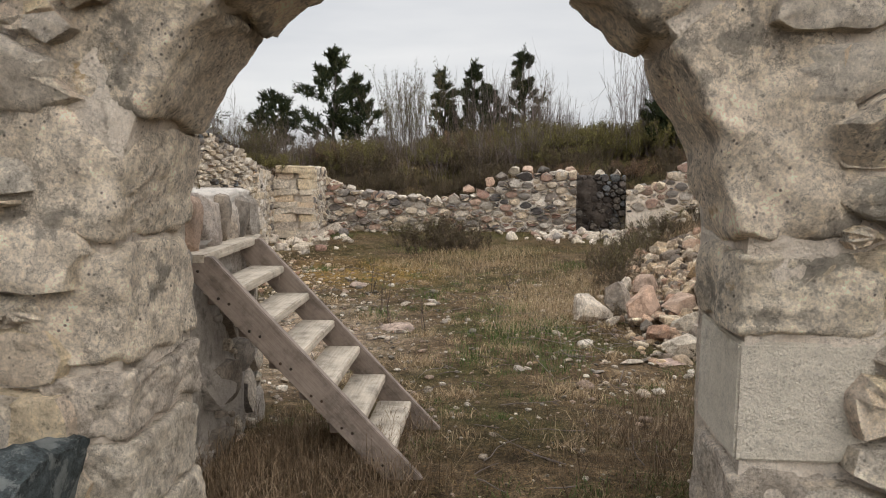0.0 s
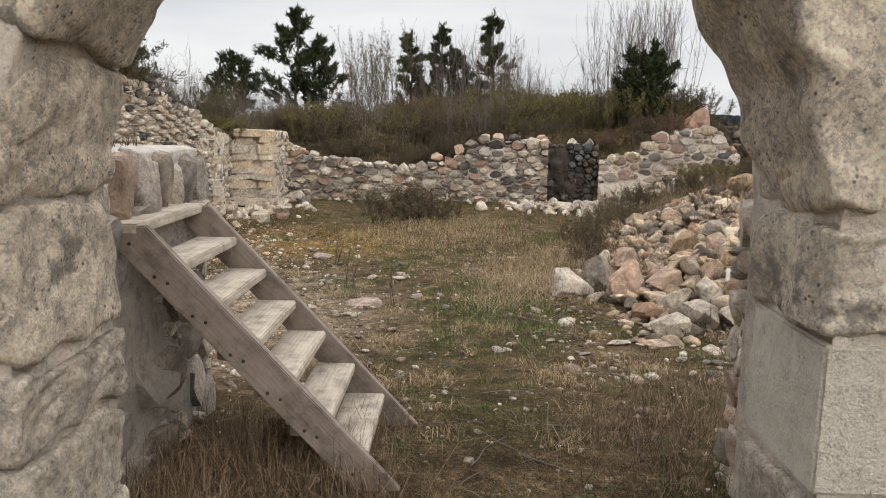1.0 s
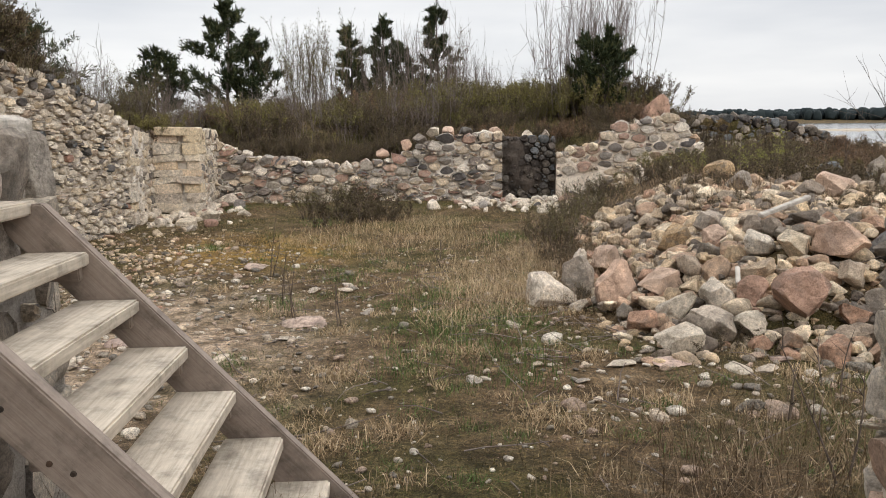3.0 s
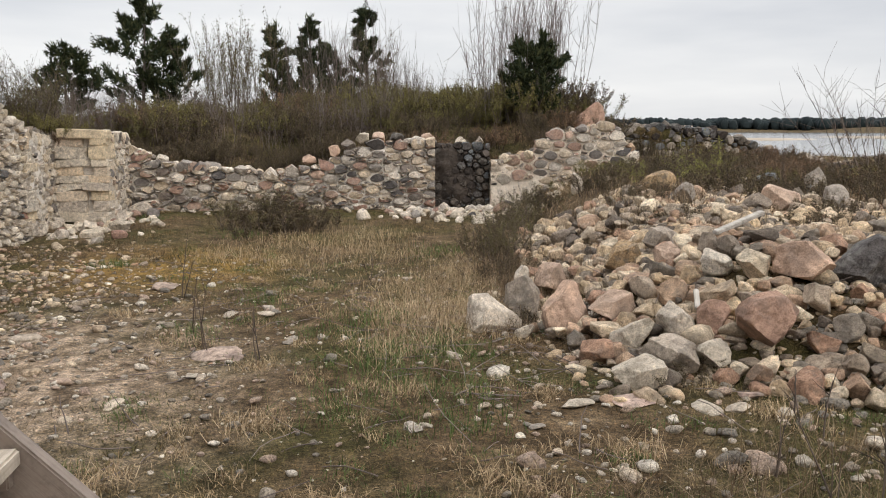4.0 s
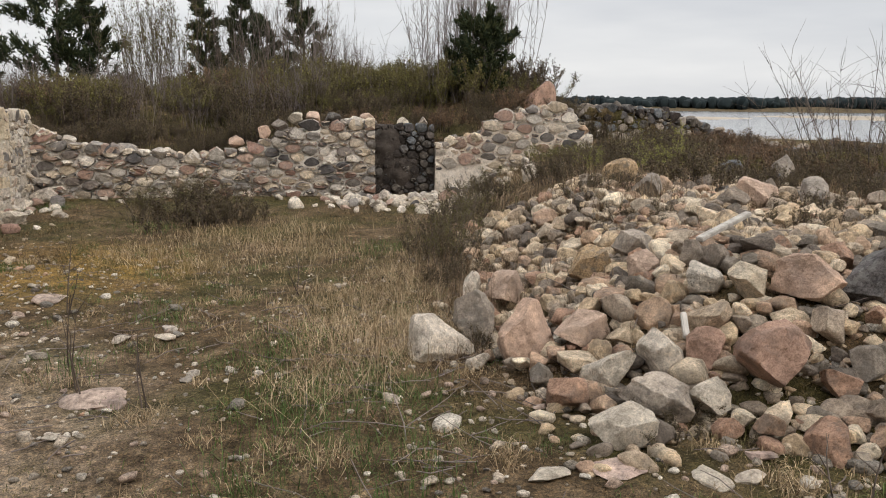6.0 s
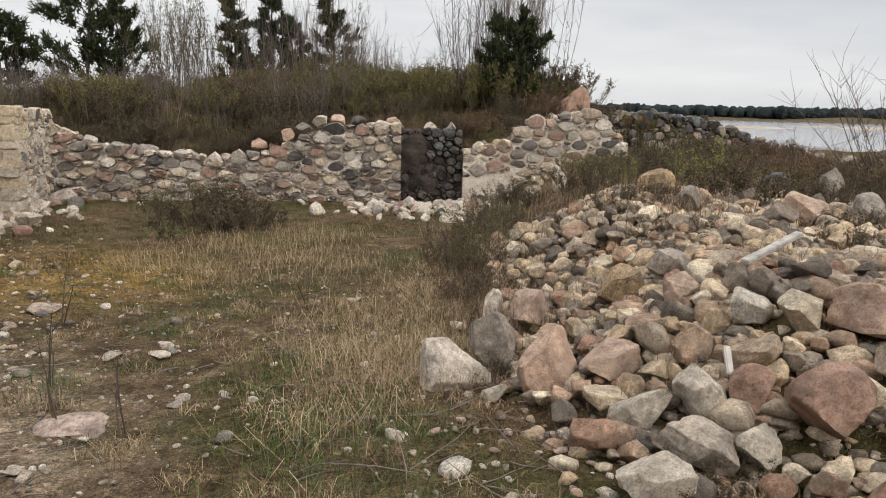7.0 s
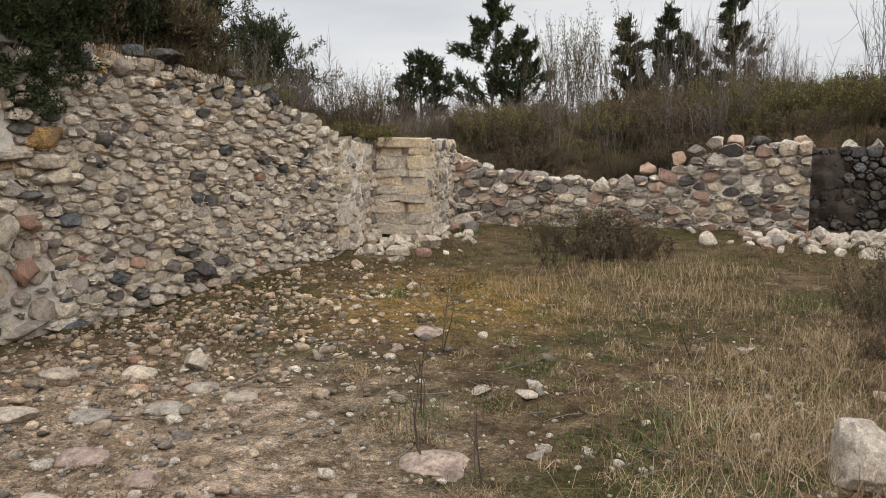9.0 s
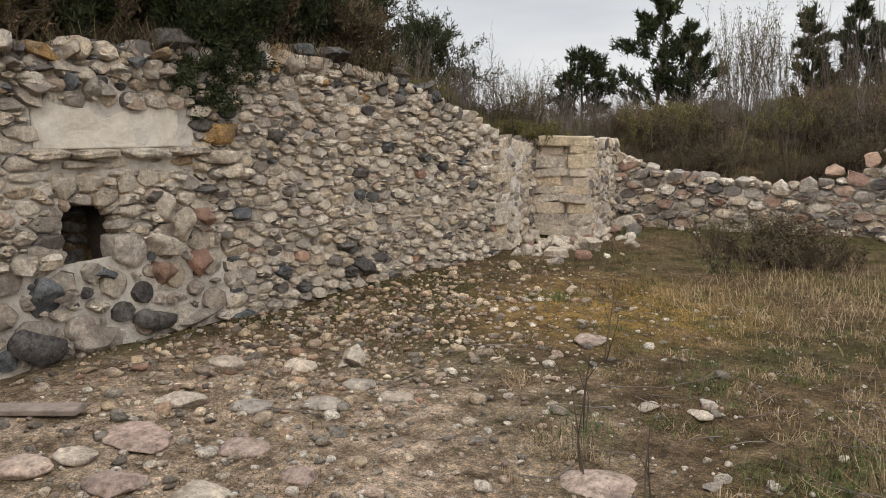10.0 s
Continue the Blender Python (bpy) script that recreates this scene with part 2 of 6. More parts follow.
M_NEEDLE = plain_mat("juniper_needles", [(0, (0.018, 0.026, 0.013)), (0.6, (0.035, 0.048, 0.02)), (1, (0.085, 0.085, 0.035))], 3)
M_BUD = plain_mat("spring_buds", [(0, (0.09, 0.075, 0.03)), (0.5, (0.13, 0.125, 0.04)), (1, (0.10, 0.06, 0.035))], 3)
M_HEATH = plain_mat("dark_brush", [(0, (0.045, 0.034, 0.024)), (0.5, (0.10, 0.072, 0.046)), (0.85, (0.12, 0.105, 0.045)), (1, (0.22, 0.155, 0.10))], 3)
M_GRASS = turf_mat()
M_DRY = plain_mat("dry_grass", [(0, (0.20, 0.135, 0.075)), (0.5, (0.38, 0.27, 0.16)), (1, (0.56, 0.44, 0.28))], 2)
M_DEAD = plain_mat("dead_weeds", [(0, (0.08, 0.056, 0.034)), (0.6, (0.21, 0.142, 0.085)), (1, (0.40, 0.30, 0.20))], 2)
M_GREEN = plain_mat("green_tufts", [(0, (0.05, 0.085, 0.022)), (1, (0.13, 0.17, 0.055))], 2)


def ground_mat():
    m, nt, b = base_mat("earth_and_turf", 0.97, 0.1)
    n1 = noise_tex(nt, 0.55, 6, 0.62)
    n2 = noise_tex(nt, 4.5, 9, 0.75)
    n3 = noise_tex(nt, 28.0, 6, 0.75)
    col = ramp(nt, n2, [(0.30, (0.030, 0.020, 0.012)), (0.45, (0.075, 0.052, 0.029)), (0.58, (0.14, 0.10, 0.06)), (0.72, (0.30, 0.23, 0.15))])
    green = ramp(nt, n2, [(0.35, (0.026, 0.026, 0.009)), (0.65, (0.085, 0.075, 0.028))])
    col = mix(nt, ramp(nt, n1, [(0.46, (0, 0, 0)), (0.58, (0.85,) * 3)]), col, green)
    # bare sandy floor beside the tall wall
    pos = nt.nodes.new("ShaderNodeNewGeometry").outputs["Position"]
    mp = nd(nt, "ShaderNodeMapping", Location=(0.95, -2.85, 0), Scale=(0.36, 0.36, 0.0))
    nt.links.new(pos, mp.inputs[0])
    grad = nt.nodes.new("ShaderNodeTexGradient")
    grad.gradient_type = "SPHERICAL"
    nt.links.new(mp.outputs[0], grad.inputs[0])
    bare = mix(nt, 1.0, ramp(nt, grad.outputs["Fac"], [(0.0, (0, 0, 0)), (0.55, (1, 1, 1))]), ramp(nt, n2, [(0.32, (0.25,) * 3), (0.6, (1, 1, 1))]), "MULTIPLY")
    sand = ramp(nt, n2, [(0.3, (0.10, 0.075, 0.05)), (0.45, (0.26, 0.20, 0.145)), (0.7, (0.54, 0.43, 0.33))])
    col = mix(nt, bare, col, sand)
    # a patch of ochre moss
    mp2 = nd(nt, "ShaderNodeMapping", Location=(1.05, -7.0, 0), Scale=(0.6, 0.57, 0.0))
    nt.links.new(pos, mp2.inputs[0])
    grad2 = nt.nodes.new("ShaderNodeTexGradient")
    grad2.gradient_type = "SPHERICAL"
    nt.links.new(mp2.outputs[0], grad2.inputs[0])
    moss = mix(nt, 1.0, ramp(nt, grad2.outputs["Fac"], [(0.0, (0, 0, 0)), (0.6, (0.9,) * 3)]), ramp(nt, n2, [(0.4, (0.2,) * 3), (0.6, (1, 1, 1))]), "MULTIPLY")
    col = mix(nt, moss, col, (0.27, 0.17, 0.05))
    col = mix(nt, 0.85, col, mix(nt, 1.0, col, ramp(nt, n3, [(0.3, (0.3,) * 3), (0.5, (0.95,) * 3), (0.68, (1.8, 1.65, 1.45))]), "MULTIPLY"))
    n4 = noise_tex(nt, 95.0, 4, 0.75)
    col = mix(nt, 0.8, col, mix(nt, 1.0, col, ramp(nt, n4, [(0.38, (0.35,) * 3), (0.5, (0.95,) * 3), (0.64, (1.9, 1.75, 1.55))]), "MULTIPLY"))
    nt.links.new(col, b.inputs["Base Color"])
    bump(nt, b, [(n2, 0.6), (n3, 0.7)], 0.04)
    return m


M_GROUND = ground_mat()
M_WATER, wnt, wb = base_mat("still_water", 0.12, 0.5)
wb.inputs["Base Color"].default_value = (0.16, 0.165, 0.17, 1)
bump(wnt, wb, [(noise_tex(wnt, 0.6, 4), 0.25)], 0.05)
M_SANDBAR = plain_mat("reed_flats", [(0.3, (0.30, 0.25, 0.185)), (0.7, (0.40, 0.34, 0.27))], 0.05, per_piece=False)
M_FAR = plain_mat("far_woods", [(0, (0.012, 0.018, 0.02)), (1, (0.022, 0.03, 0.03))], 0.02)
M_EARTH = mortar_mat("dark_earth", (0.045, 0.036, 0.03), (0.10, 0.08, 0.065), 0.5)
M_OCHRE = stone_mat("ochre_stone", [OCHRE, (0.38, 0.27, 0.16)], 0.4)
M_OCHRE2 = stone_mat("honey_limestone", [(0.86, 0.68, 0.46), (0.88, 0.74, 0.56), (0.84, 0.66, 0.48)], 0.25, 0.25, (0.3, 0.22, 0.14), 0.9, 6.0, 0.6, 0.0, 0.78, 0.55)
M_OLDWOOD = wood_mat("bleached_wood", (0.34, 0.31, 0.27), (0.50, 0.46, 0.41))
M_YELLOWLEAF = plain_mat("young_leaves", [(0, (0.16, 0.16, 0.04)), (1, (0.34, 0.32, 0.09))], 3)
M_SLATE = stone_mat("dark_slate", [(0.07, 0.085, 0.09), (0.06, 0.07, 0.075)], 0.5, 0.4, (0.22, 0.23, 0.22))
M_OLIVE = plain_mat("olive_leaves", [(0, (0.025, 0.032, 0.016)), (0.6, (0.05, 0.058, 0.028)), (1, (0.10, 0.095, 0.05))], 3)
M_BUSHGREEN = plain_mat("budding_brush", [(0, (0.06, 0.05, 0.02)), (0.5, (0.145, 0.125, 0.042)), (1, (0.26, 0.23, 0.075))], 3)
M_PILE2 = stone_mat("gravel_stone", [(0.62, 0.57, 0.49), (0.3, 0.26, 0.21), (0.45, 0.38, 0.30), (0.2, 0.18, 0.155), (0.38, 0.29, 0.23), (0.54, 0.48, 0.40)], 0.25)
M_FLAG = stone_mat("worn_flag", [(0.38, 0.285, 0.24), (0.36, 0.275, 0.235), (0.41, 0.32, 0.265)], 0.2, 0.25, (0.2, 0.18, 0.16), 0.3)
M_FLAGPALE = stone_mat("worn_pale_flag", [(0.44, 0.38, 0.31), (0.36, 0.32, 0.275), (0.48, 0.41, 0.33)], 0.2, 0.25, (0.2, 0.18, 0.16), 0.3)
M_HEATH2 = plain_mat("russet_brush", [(0, (0.07, 0.045, 0.03)), (0.6, (0.17, 0.105, 0.06)), (1, (0.30, 0.20, 0.12))], 3)

# ---- building tools ----
rng = np.random.default_rng(7)


def mesh_from(name, v, f, mat, smooth=True):
    me = bpy.data.meshes.new(name)
    v = np.asarray(v, dtype=np.float32)
    if isinstance(f, np.ndarray):
        k = f.shape[1]
        me.vertices.add(len(v)), me.loops.add(f.size), me.polygons.add(len(f))
        me.vertices.foreach_set("co", v.ravel())
        me.loops.foreach_set("vertex_index", f.astype(np.int32).ravel())
        me.polygons.foreach_set("loop_start", np.arange(0, f.size, k, dtype=np.int32))
        me.polygons.foreach_set("loop_total", np.full(len(f), k, dtype=np.int32))
        me.update(calc_edges=True)
    else:
        me.from_pydata([tuple(p) for p in v], [], f)
    if smooth:
        me.polygons.foreach_set("use_smooth", np.ones(len(me.polygons), dtype=bool))
    me.materials.append(mat)
    me.validate()
    return me


def part(name, me, parent, label="", m=None):
    ob = new(name, me)
    ob.parent = parent
    if m is not None:
        ob.matrix_basis = m
    if label:
        tagged(ob, label)
    return ob


def bm_mesh(name, bm, mat, smooth=False):
    me = bpy.data.meshes.new(name)
    bm.normal_update()
    bm.to_mesh(me)
    bm.free()
    me.materials.append(mat)
    if smooth:
        me.polygons.foreach_set("use_smooth", np.ones(len(me.polygons), dtype=bool))
    return me


def wob(p, seed, freq, n=14):
    """Smooth noise of about -1 to 1 at points p (any number of axes)."""
    r = np.random.default_rng(seed)
    out = np.zeros(len(p))
    for i in range(n):
        k = r.normal(size=p.shape[1]) * freq * (1 + 0.12 * i)
        out += np.sin(p @ k + r.uniform(0, 6.3)) / (1 + 0.10 * i)
    return out / (0.55 * n ** 0.5 * 1.6)


def sm(a, b, x):
    t = np.clip((np.asarray(x, dtype=float) - a) / (b - a), 0, 1)
    return t * t * (3 - 2 * t)


ICO = {}
for sub in (2, 3, 4, 5):
    bm = bmesh.new()
    bmesh.ops.create_icosphere(bm, subdivisions=sub, radius=1)
    bm.verts.ensure_lookup_table()
    ICO[sub] = (np.array([v.co[:] for v in bm.verts]), np.array([[v.index for v in f.verts] for f in bm.faces]))
    bm.free()


def cube_grid(n):
    """The points and faces of a cube's skin, n squares to an edge."""
    bm = bmesh.new()
    bmesh.ops.create_cube(bm, size=2)
    bmesh.ops.subdivide_edges(bm, edges=bm.edges[:], cuts=n - 1, use_grid_fill=True)
    bmesh.ops.triangulate(bm, faces=bm.faces[:])
    bm.verts.ensure_lookup_table()
    out = np.array([v.co[:] for v in bm.verts]), np.array([[v.index for v in f.verts] for f in bm.faces])
    bm.free()
    return out


ICO["coarse"], ICO["block"], ICO["dressed"] = cube_grid(6), cube_grid(14), cube_grid(20)


def rock(seed, sub=3, power=3.0, cuts=9, rough=0.05, lo=0.68):
    """A stone about 2 across: a rounded block, cut by planes, then roughened."""
    r = np.random.default_rng(seed)
    v, f = ICO[sub]
    v = v / (np.abs(v) ** power).sum(1)[:, None] ** (1 / power)
    for _ in range(cuts):
        n = r.normal(size=3)
        n /= np.linalg.norm(n)
        d = r.uniform(lo, max(1.0, lo + 0.25))
        over = np.maximum(0, v @ n - d)
        v = v - n * over[:, None]
    d = rough * wob(v, seed + 1, 2.2) + rough * 0.5 * wob(v, seed + 2, 6.0)
    if sub in (4, 5, "block", "dressed"):
        d = d + rough * 0.3 * wob(v, seed + 3, 15.0)
    v = v * (1 + d)[:, None]
    v = v / np.abs(v).max(0)
    return v, f


WALL_ROCKS = [rock(100 + i, "coarse", 5.0, 12, 0.085, 0.8) for i in range(12)]
PILE_ROCKS = [rock(200 + i, 4, 2.6, 11 + i % 5, 0.05, 0.42 + 0.02 * (i % 6)) for i in range(18)]
BIG_ROCKS = [rock(300 + i, 5, 2.8, 13, 0.055, 0.5) for i in range(10)]
QUOINS = [rock(700 + i, "block", 9.0, 8, 0.045, 1.0) for i in range(8)]
PEBBLES = [rock(400 + i, 2, 2.8, 9, 0.06, 0.42) for i in range(6)]
BOXES = [rock(500 + i, "dressed", 18.0, 4, 0.016, 1.2) for i in range(8)]
FACED = [rock(800 + i, "block", 5.0, 9, 0.05, 0.85) for i in range(9)]
BOXES_FLAT = [rock(600 + i, 4, 2.6, 7, 0.06, 0.7) for i in range(8)]
MESHES = {}


def stone_mesh(kind, pool, i, mat):
    key = (kind, i % len(pool), mat.name)
    if key not in MESHES:
        v, f = pool[i % len(pool)]
        MESHES[key] = mesh_from(kind, v, f, mat)
        MESHES[key].set_sharp_from_angle(angle=radians(38))
    return MESHES[key]


def joined(name, pool, items, mat):
    """items: (index into the pool, 4x4 matrix). One mesh of them all."""
    vs, fs, off = [], [], 0
    for i, m in items:
        v, f = pool[i % len(pool)]
        a = np.array(m)
        vs.append(v @ a[:3, :3].T + a[:3, 3])
        fs.append(f + off)
        off += len(v)
    return mesh_from(name, np.concatenate(vs), np.concatenate(fs), mat)


def trs(x, y, z, rx, ry, rz, sx, sy, sz):
    return pose(x, y, z, rx, ry, rz) @ Matrix.Diagonal((sx, sy, sz, 1))


def box_bm(bm, size, m=Matrix(), bevel=0.004, wob_amp=0.0, cuts=0):
    r = bmesh.ops.create_cube(bm, size=1, matrix=m @ Matrix.Diagonal((*size, 1)))
    if bevel:
        es = list({e for v in r["verts"] for e in v.link_edges})
        bmesh.ops.bevel(bm, geom=es, offset=bevel, segments=2, affect="EDGES")

# ---- the ground: one sheet to the horizon ----
def xl(y):
    """The face of the tall wall."""
    return np.interp(y, [3, 7, 9, 10.4, 11.8, 13.2, 14.6, 16.1, 16.3, 18], [-5.0, -4.95, -4.88, -4.78, -4.58, -4.25, -4.1, -4.15, -3.42, -3.55])


def xr(y):
    """The edge of the rubble mound."""
    return np.interp(y, [6.4, 7.0, 7.8, 8.8, 11, 14, 17], [6.0, 3.0, 1.9, 1.6, 2.1, 2.5, 3.3])


BACK_Y = 18.0


def height(x, y, fine=True):
    x, y = np.asarray(x, dtype=float), np.asarray(y, dtype=float)
    g = 0.03 + 0.25 * (1 - sm(4.0, 7.2, y)) + 0.09 * sm(9, 17, y)
    q = np.stack([x, y], -1).reshape(-1, 2)
    if fine:
        g = g + (0.03 * wob(q, 5, 1.1) + 0.012 * wob(q, 6, 4.0)).reshape(x.shape)
    g = g + 0.07 * np.exp(-(((x + 0.05) / 0.55) ** 2 + ((y - 4.4) / 0.7) ** 2))
    # bank behind the tall wall
    d = xl(y) - x
    top = np.interp(y, [3, 5.4, 7, 8, 9, 12, 14, 15, 18, 22], [1.6, 1.6, 2.25, 2.45, 2.5, 2.4, 1.95, 1.5, 1.35, 1.1])
    g = g + (top + 0.4 * sm(0.6, 2.2, d) - 0.9 * sm(2.6, 7.0, d)) * sm(0.2, 0.6, d) * sm(4.6, 5.0, y) * (1 - sm(17.6, 20.5, y))
    # bank behind the far wall
    tb = np.interp(x, [-6, -3.5, -0.6, 0.3, 2.0, 2.15, 3.1, 3.25, 4.4, 5.5, 6.5, 9], [1.0, 0.85, 0.62, 0.95, 1.0, 1.15, 1.15, 0.8, 1.2, 1.4, 0.95, 0.7])
    b = tb * sm(18.3, 18.7, y) + (0.9 * sm(18.6, 22, y) - 0.7 * sm(24, 32, y)) * (1 - sm(5.0, 7.5, x)) * (1 - 0.6 * sm(3.2, 6.0, -x))
    g = g + b * (1 - 0.9 * sm(0.0, 1.2, d) * (1 - sm(18.2, 20.5, y)))
    # rubble mound
    g = g + 0.66 * sm(0, 1.9, x - xr(y)) * sm(6.5, 8.8, y) * (1 - sm(17.6, 18.4, y))
    g = g + 0.8 * sm(5.0, 7.5, x - 0.15 * y) * sm(5.5, 8.0, y) * (1 - sm(10, 13, y))
    if fine:
        r = np.hypot(x, y)
        g = g + (0.10 * wob(q, 8, 0.5)).reshape(x.shape) * sm(18.5, 24, np.maximum(y, r))
    # towards the sea
    a = x / np.maximum(y, 0.1)
    r = np.hypot(x, y)
    sea = sm(0.26, 0.40, a) * sm(26, 75, r)
    g = g * (1 - sea) - 4.5 * sea
    g = g + 10 * sm(1250, 1330, r) * sea
    return g


def spaced(lo, hi, step, far):
    mid = list(np.arange(lo, hi, step))
    s, a, b = step, mid[0], mid[-1]
    left, right = [], []
    while b < far:
        s *= 1.16
        a, b = a - s, b + s
        left.append(a), right.append(b)
    return np.array(left[::-1] + mid + right)


gx, gy = spaced(-6, 7.5, 0.075, 2600), spaced(2.5, 19.2, 0.075, 2600)
GX, GY = np.meshgrid(gx, gy)
gz = height(GX, GY)
nx = len(gx)
idx = np.arange(len(gy) * nx).reshape(len(gy), nx)
quads = np.stack([idx[:-1, :-1], idx[:-1, 1:], idx[1:, 1:], idx[1:, :-1]], -1).reshape(-1, 4)
ground = new("ground", mesh_from("ground", np.stack([GX, GY, gz], -1).reshape(-1, 3), quads, M_GROUND))
tagged(ground, "trodden turf with bare sandy patches and stones", "ground", kind="structure")

water = new("water", mesh_from("water", [(-200, 20, -2.6), (2600, 20, -2.6), (2600, 2600, -2.6), (-200, 2600, -2.6)], [(0, 1, 2, 3)], M_WATER))
tagged(water, "calm grey sea under the overcast sky", "sea", kind="structure")

# ---- walls ----
def along(pts):
    p = np.array(pts, dtype=float)
    s = np.concatenate([[0], np.cumsum(np.hypot(*np.diff(p, axis=0).T))])

    def at(q):
        x, y = np.interp(q, s, p[:, 0]), np.interp(q, s, p[:, 1])
        e = 0.15
        dx = np.interp(q + e, s, p[:, 0]) - np.interp(q - e, s, p[:, 0])
        dy = np.interp(q + e, s, p[:, 1]) - np.interp(q - e, s, p[:, 1])
        n = np.hypot(dx, dy)
        return x, y, dx / n, dy / n
    return s[-1], at


def wall_body(name, pts, z0, ztop, thick, mat, step=0.09, rough=0.03, seed=1, hole=None):
    """A solid wall whose face follows pts, the open side to the right of its run; ztop goes by the distance along it."""
    length, at = along(pts)
    ns, nz = max(2, int(length / step) + 1), 22
    q = np.linspace(0, length, ns)
    x, y, dx, dy = at(q)
    nxn, nyn = dy, -dx
    zt = np.array([ztop(a) for a in q])
    rows = []
    for j in range(nz):
        z = z0 + (zt - z0) * j / (nz - 1)
        p = np.stack([x, y, z], -1)
        o = rough * (wob(p, seed, 3.0) + 0.6 * wob(p, seed + 1, 9.0)) - 0.05 * (j == nz - 1)
        rows.append(np.stack([x + nxn * o, y + nyn * o, z], -1))
    for k, dz in ((0.35, 0.02), (0.7, 0.0), (1.0, -0.04)):
        p = np.stack([x - nxn * thick * k, y - nyn * thick * k, zt + dz], -1)
        p[:, 2] += rough * wob(p, seed + 4, 4.0)
        rows.append(p)
    rows.append(np.stack([x - nxn * thick, y - nyn * thick, np.full(ns, z0)], -1))
    v = np.concatenate(rows)
    nr = len(rows)
    f = []
    for j in range(nr):
        for i in range(ns - 1):
            a, b = j * ns + i, ((j + 1) % nr) * ns + i
            if hole and j < nz - 1 and hole[0] < q[i] < hole[1] and hole[2] < v[a][2] < hole[3]:
                continue
            f.append((a, a + 1, b + 1, b))
    f.append(tuple(j * ns for j in range(nr))[::-1])
    f.append(tuple(j * ns + ns - 1 for j in range(nr)))
    me = mesh_from(name, v, f, mat)
    return new(name, me), length, at


def courses(length, at, z0, ztop, wide, high, seed, proud=0.03, deep=0.11, avoid=None, jitter=6, flat=1.0):
    """Stones in rough courses over a wall's face: (distance along, height, index, matrix)."""
    r = np.random.default_rng(seed)
    out, z = [], z0
    while z < 4:
        h = high * r.uniform(0.75, 1.35)
        s = -r.uniform(0, wide)
        while s < length:
            w = wide * float(np.clip(r.lognormal(-0.1, 0.42), 0.45, 2.2))
            c, zz = s + w / 2, z + h / 2 + r.normal() * 0.012
            s += w * 0.97
            if c < 0 or c > length or zz + 0.3 * h > ztop(c) or (avoid and avoid(c, zz)):
                continue
            x, y, dx, dy = at(c)
            k = h * r.uniform(0.8, 1.12)
            o = proud * r.uniform(-0.4, 1.2)
            m = trs(x + dy * (o - deep * 0.55), y - dx * (o - deep * 0.55), zz, r.normal() * jitter, r.normal() * jitter, math.degrees(math.atan2(dy, dx)) + r.normal() * jitter, w * 0.555, deep * r.uniform(0.75, 1.25), k * r.uniform(0.5, 0.68) * flat)
            out.append((c, zz, int(r.integers(0, 12)), m))
        z += h * 1.0
    return out


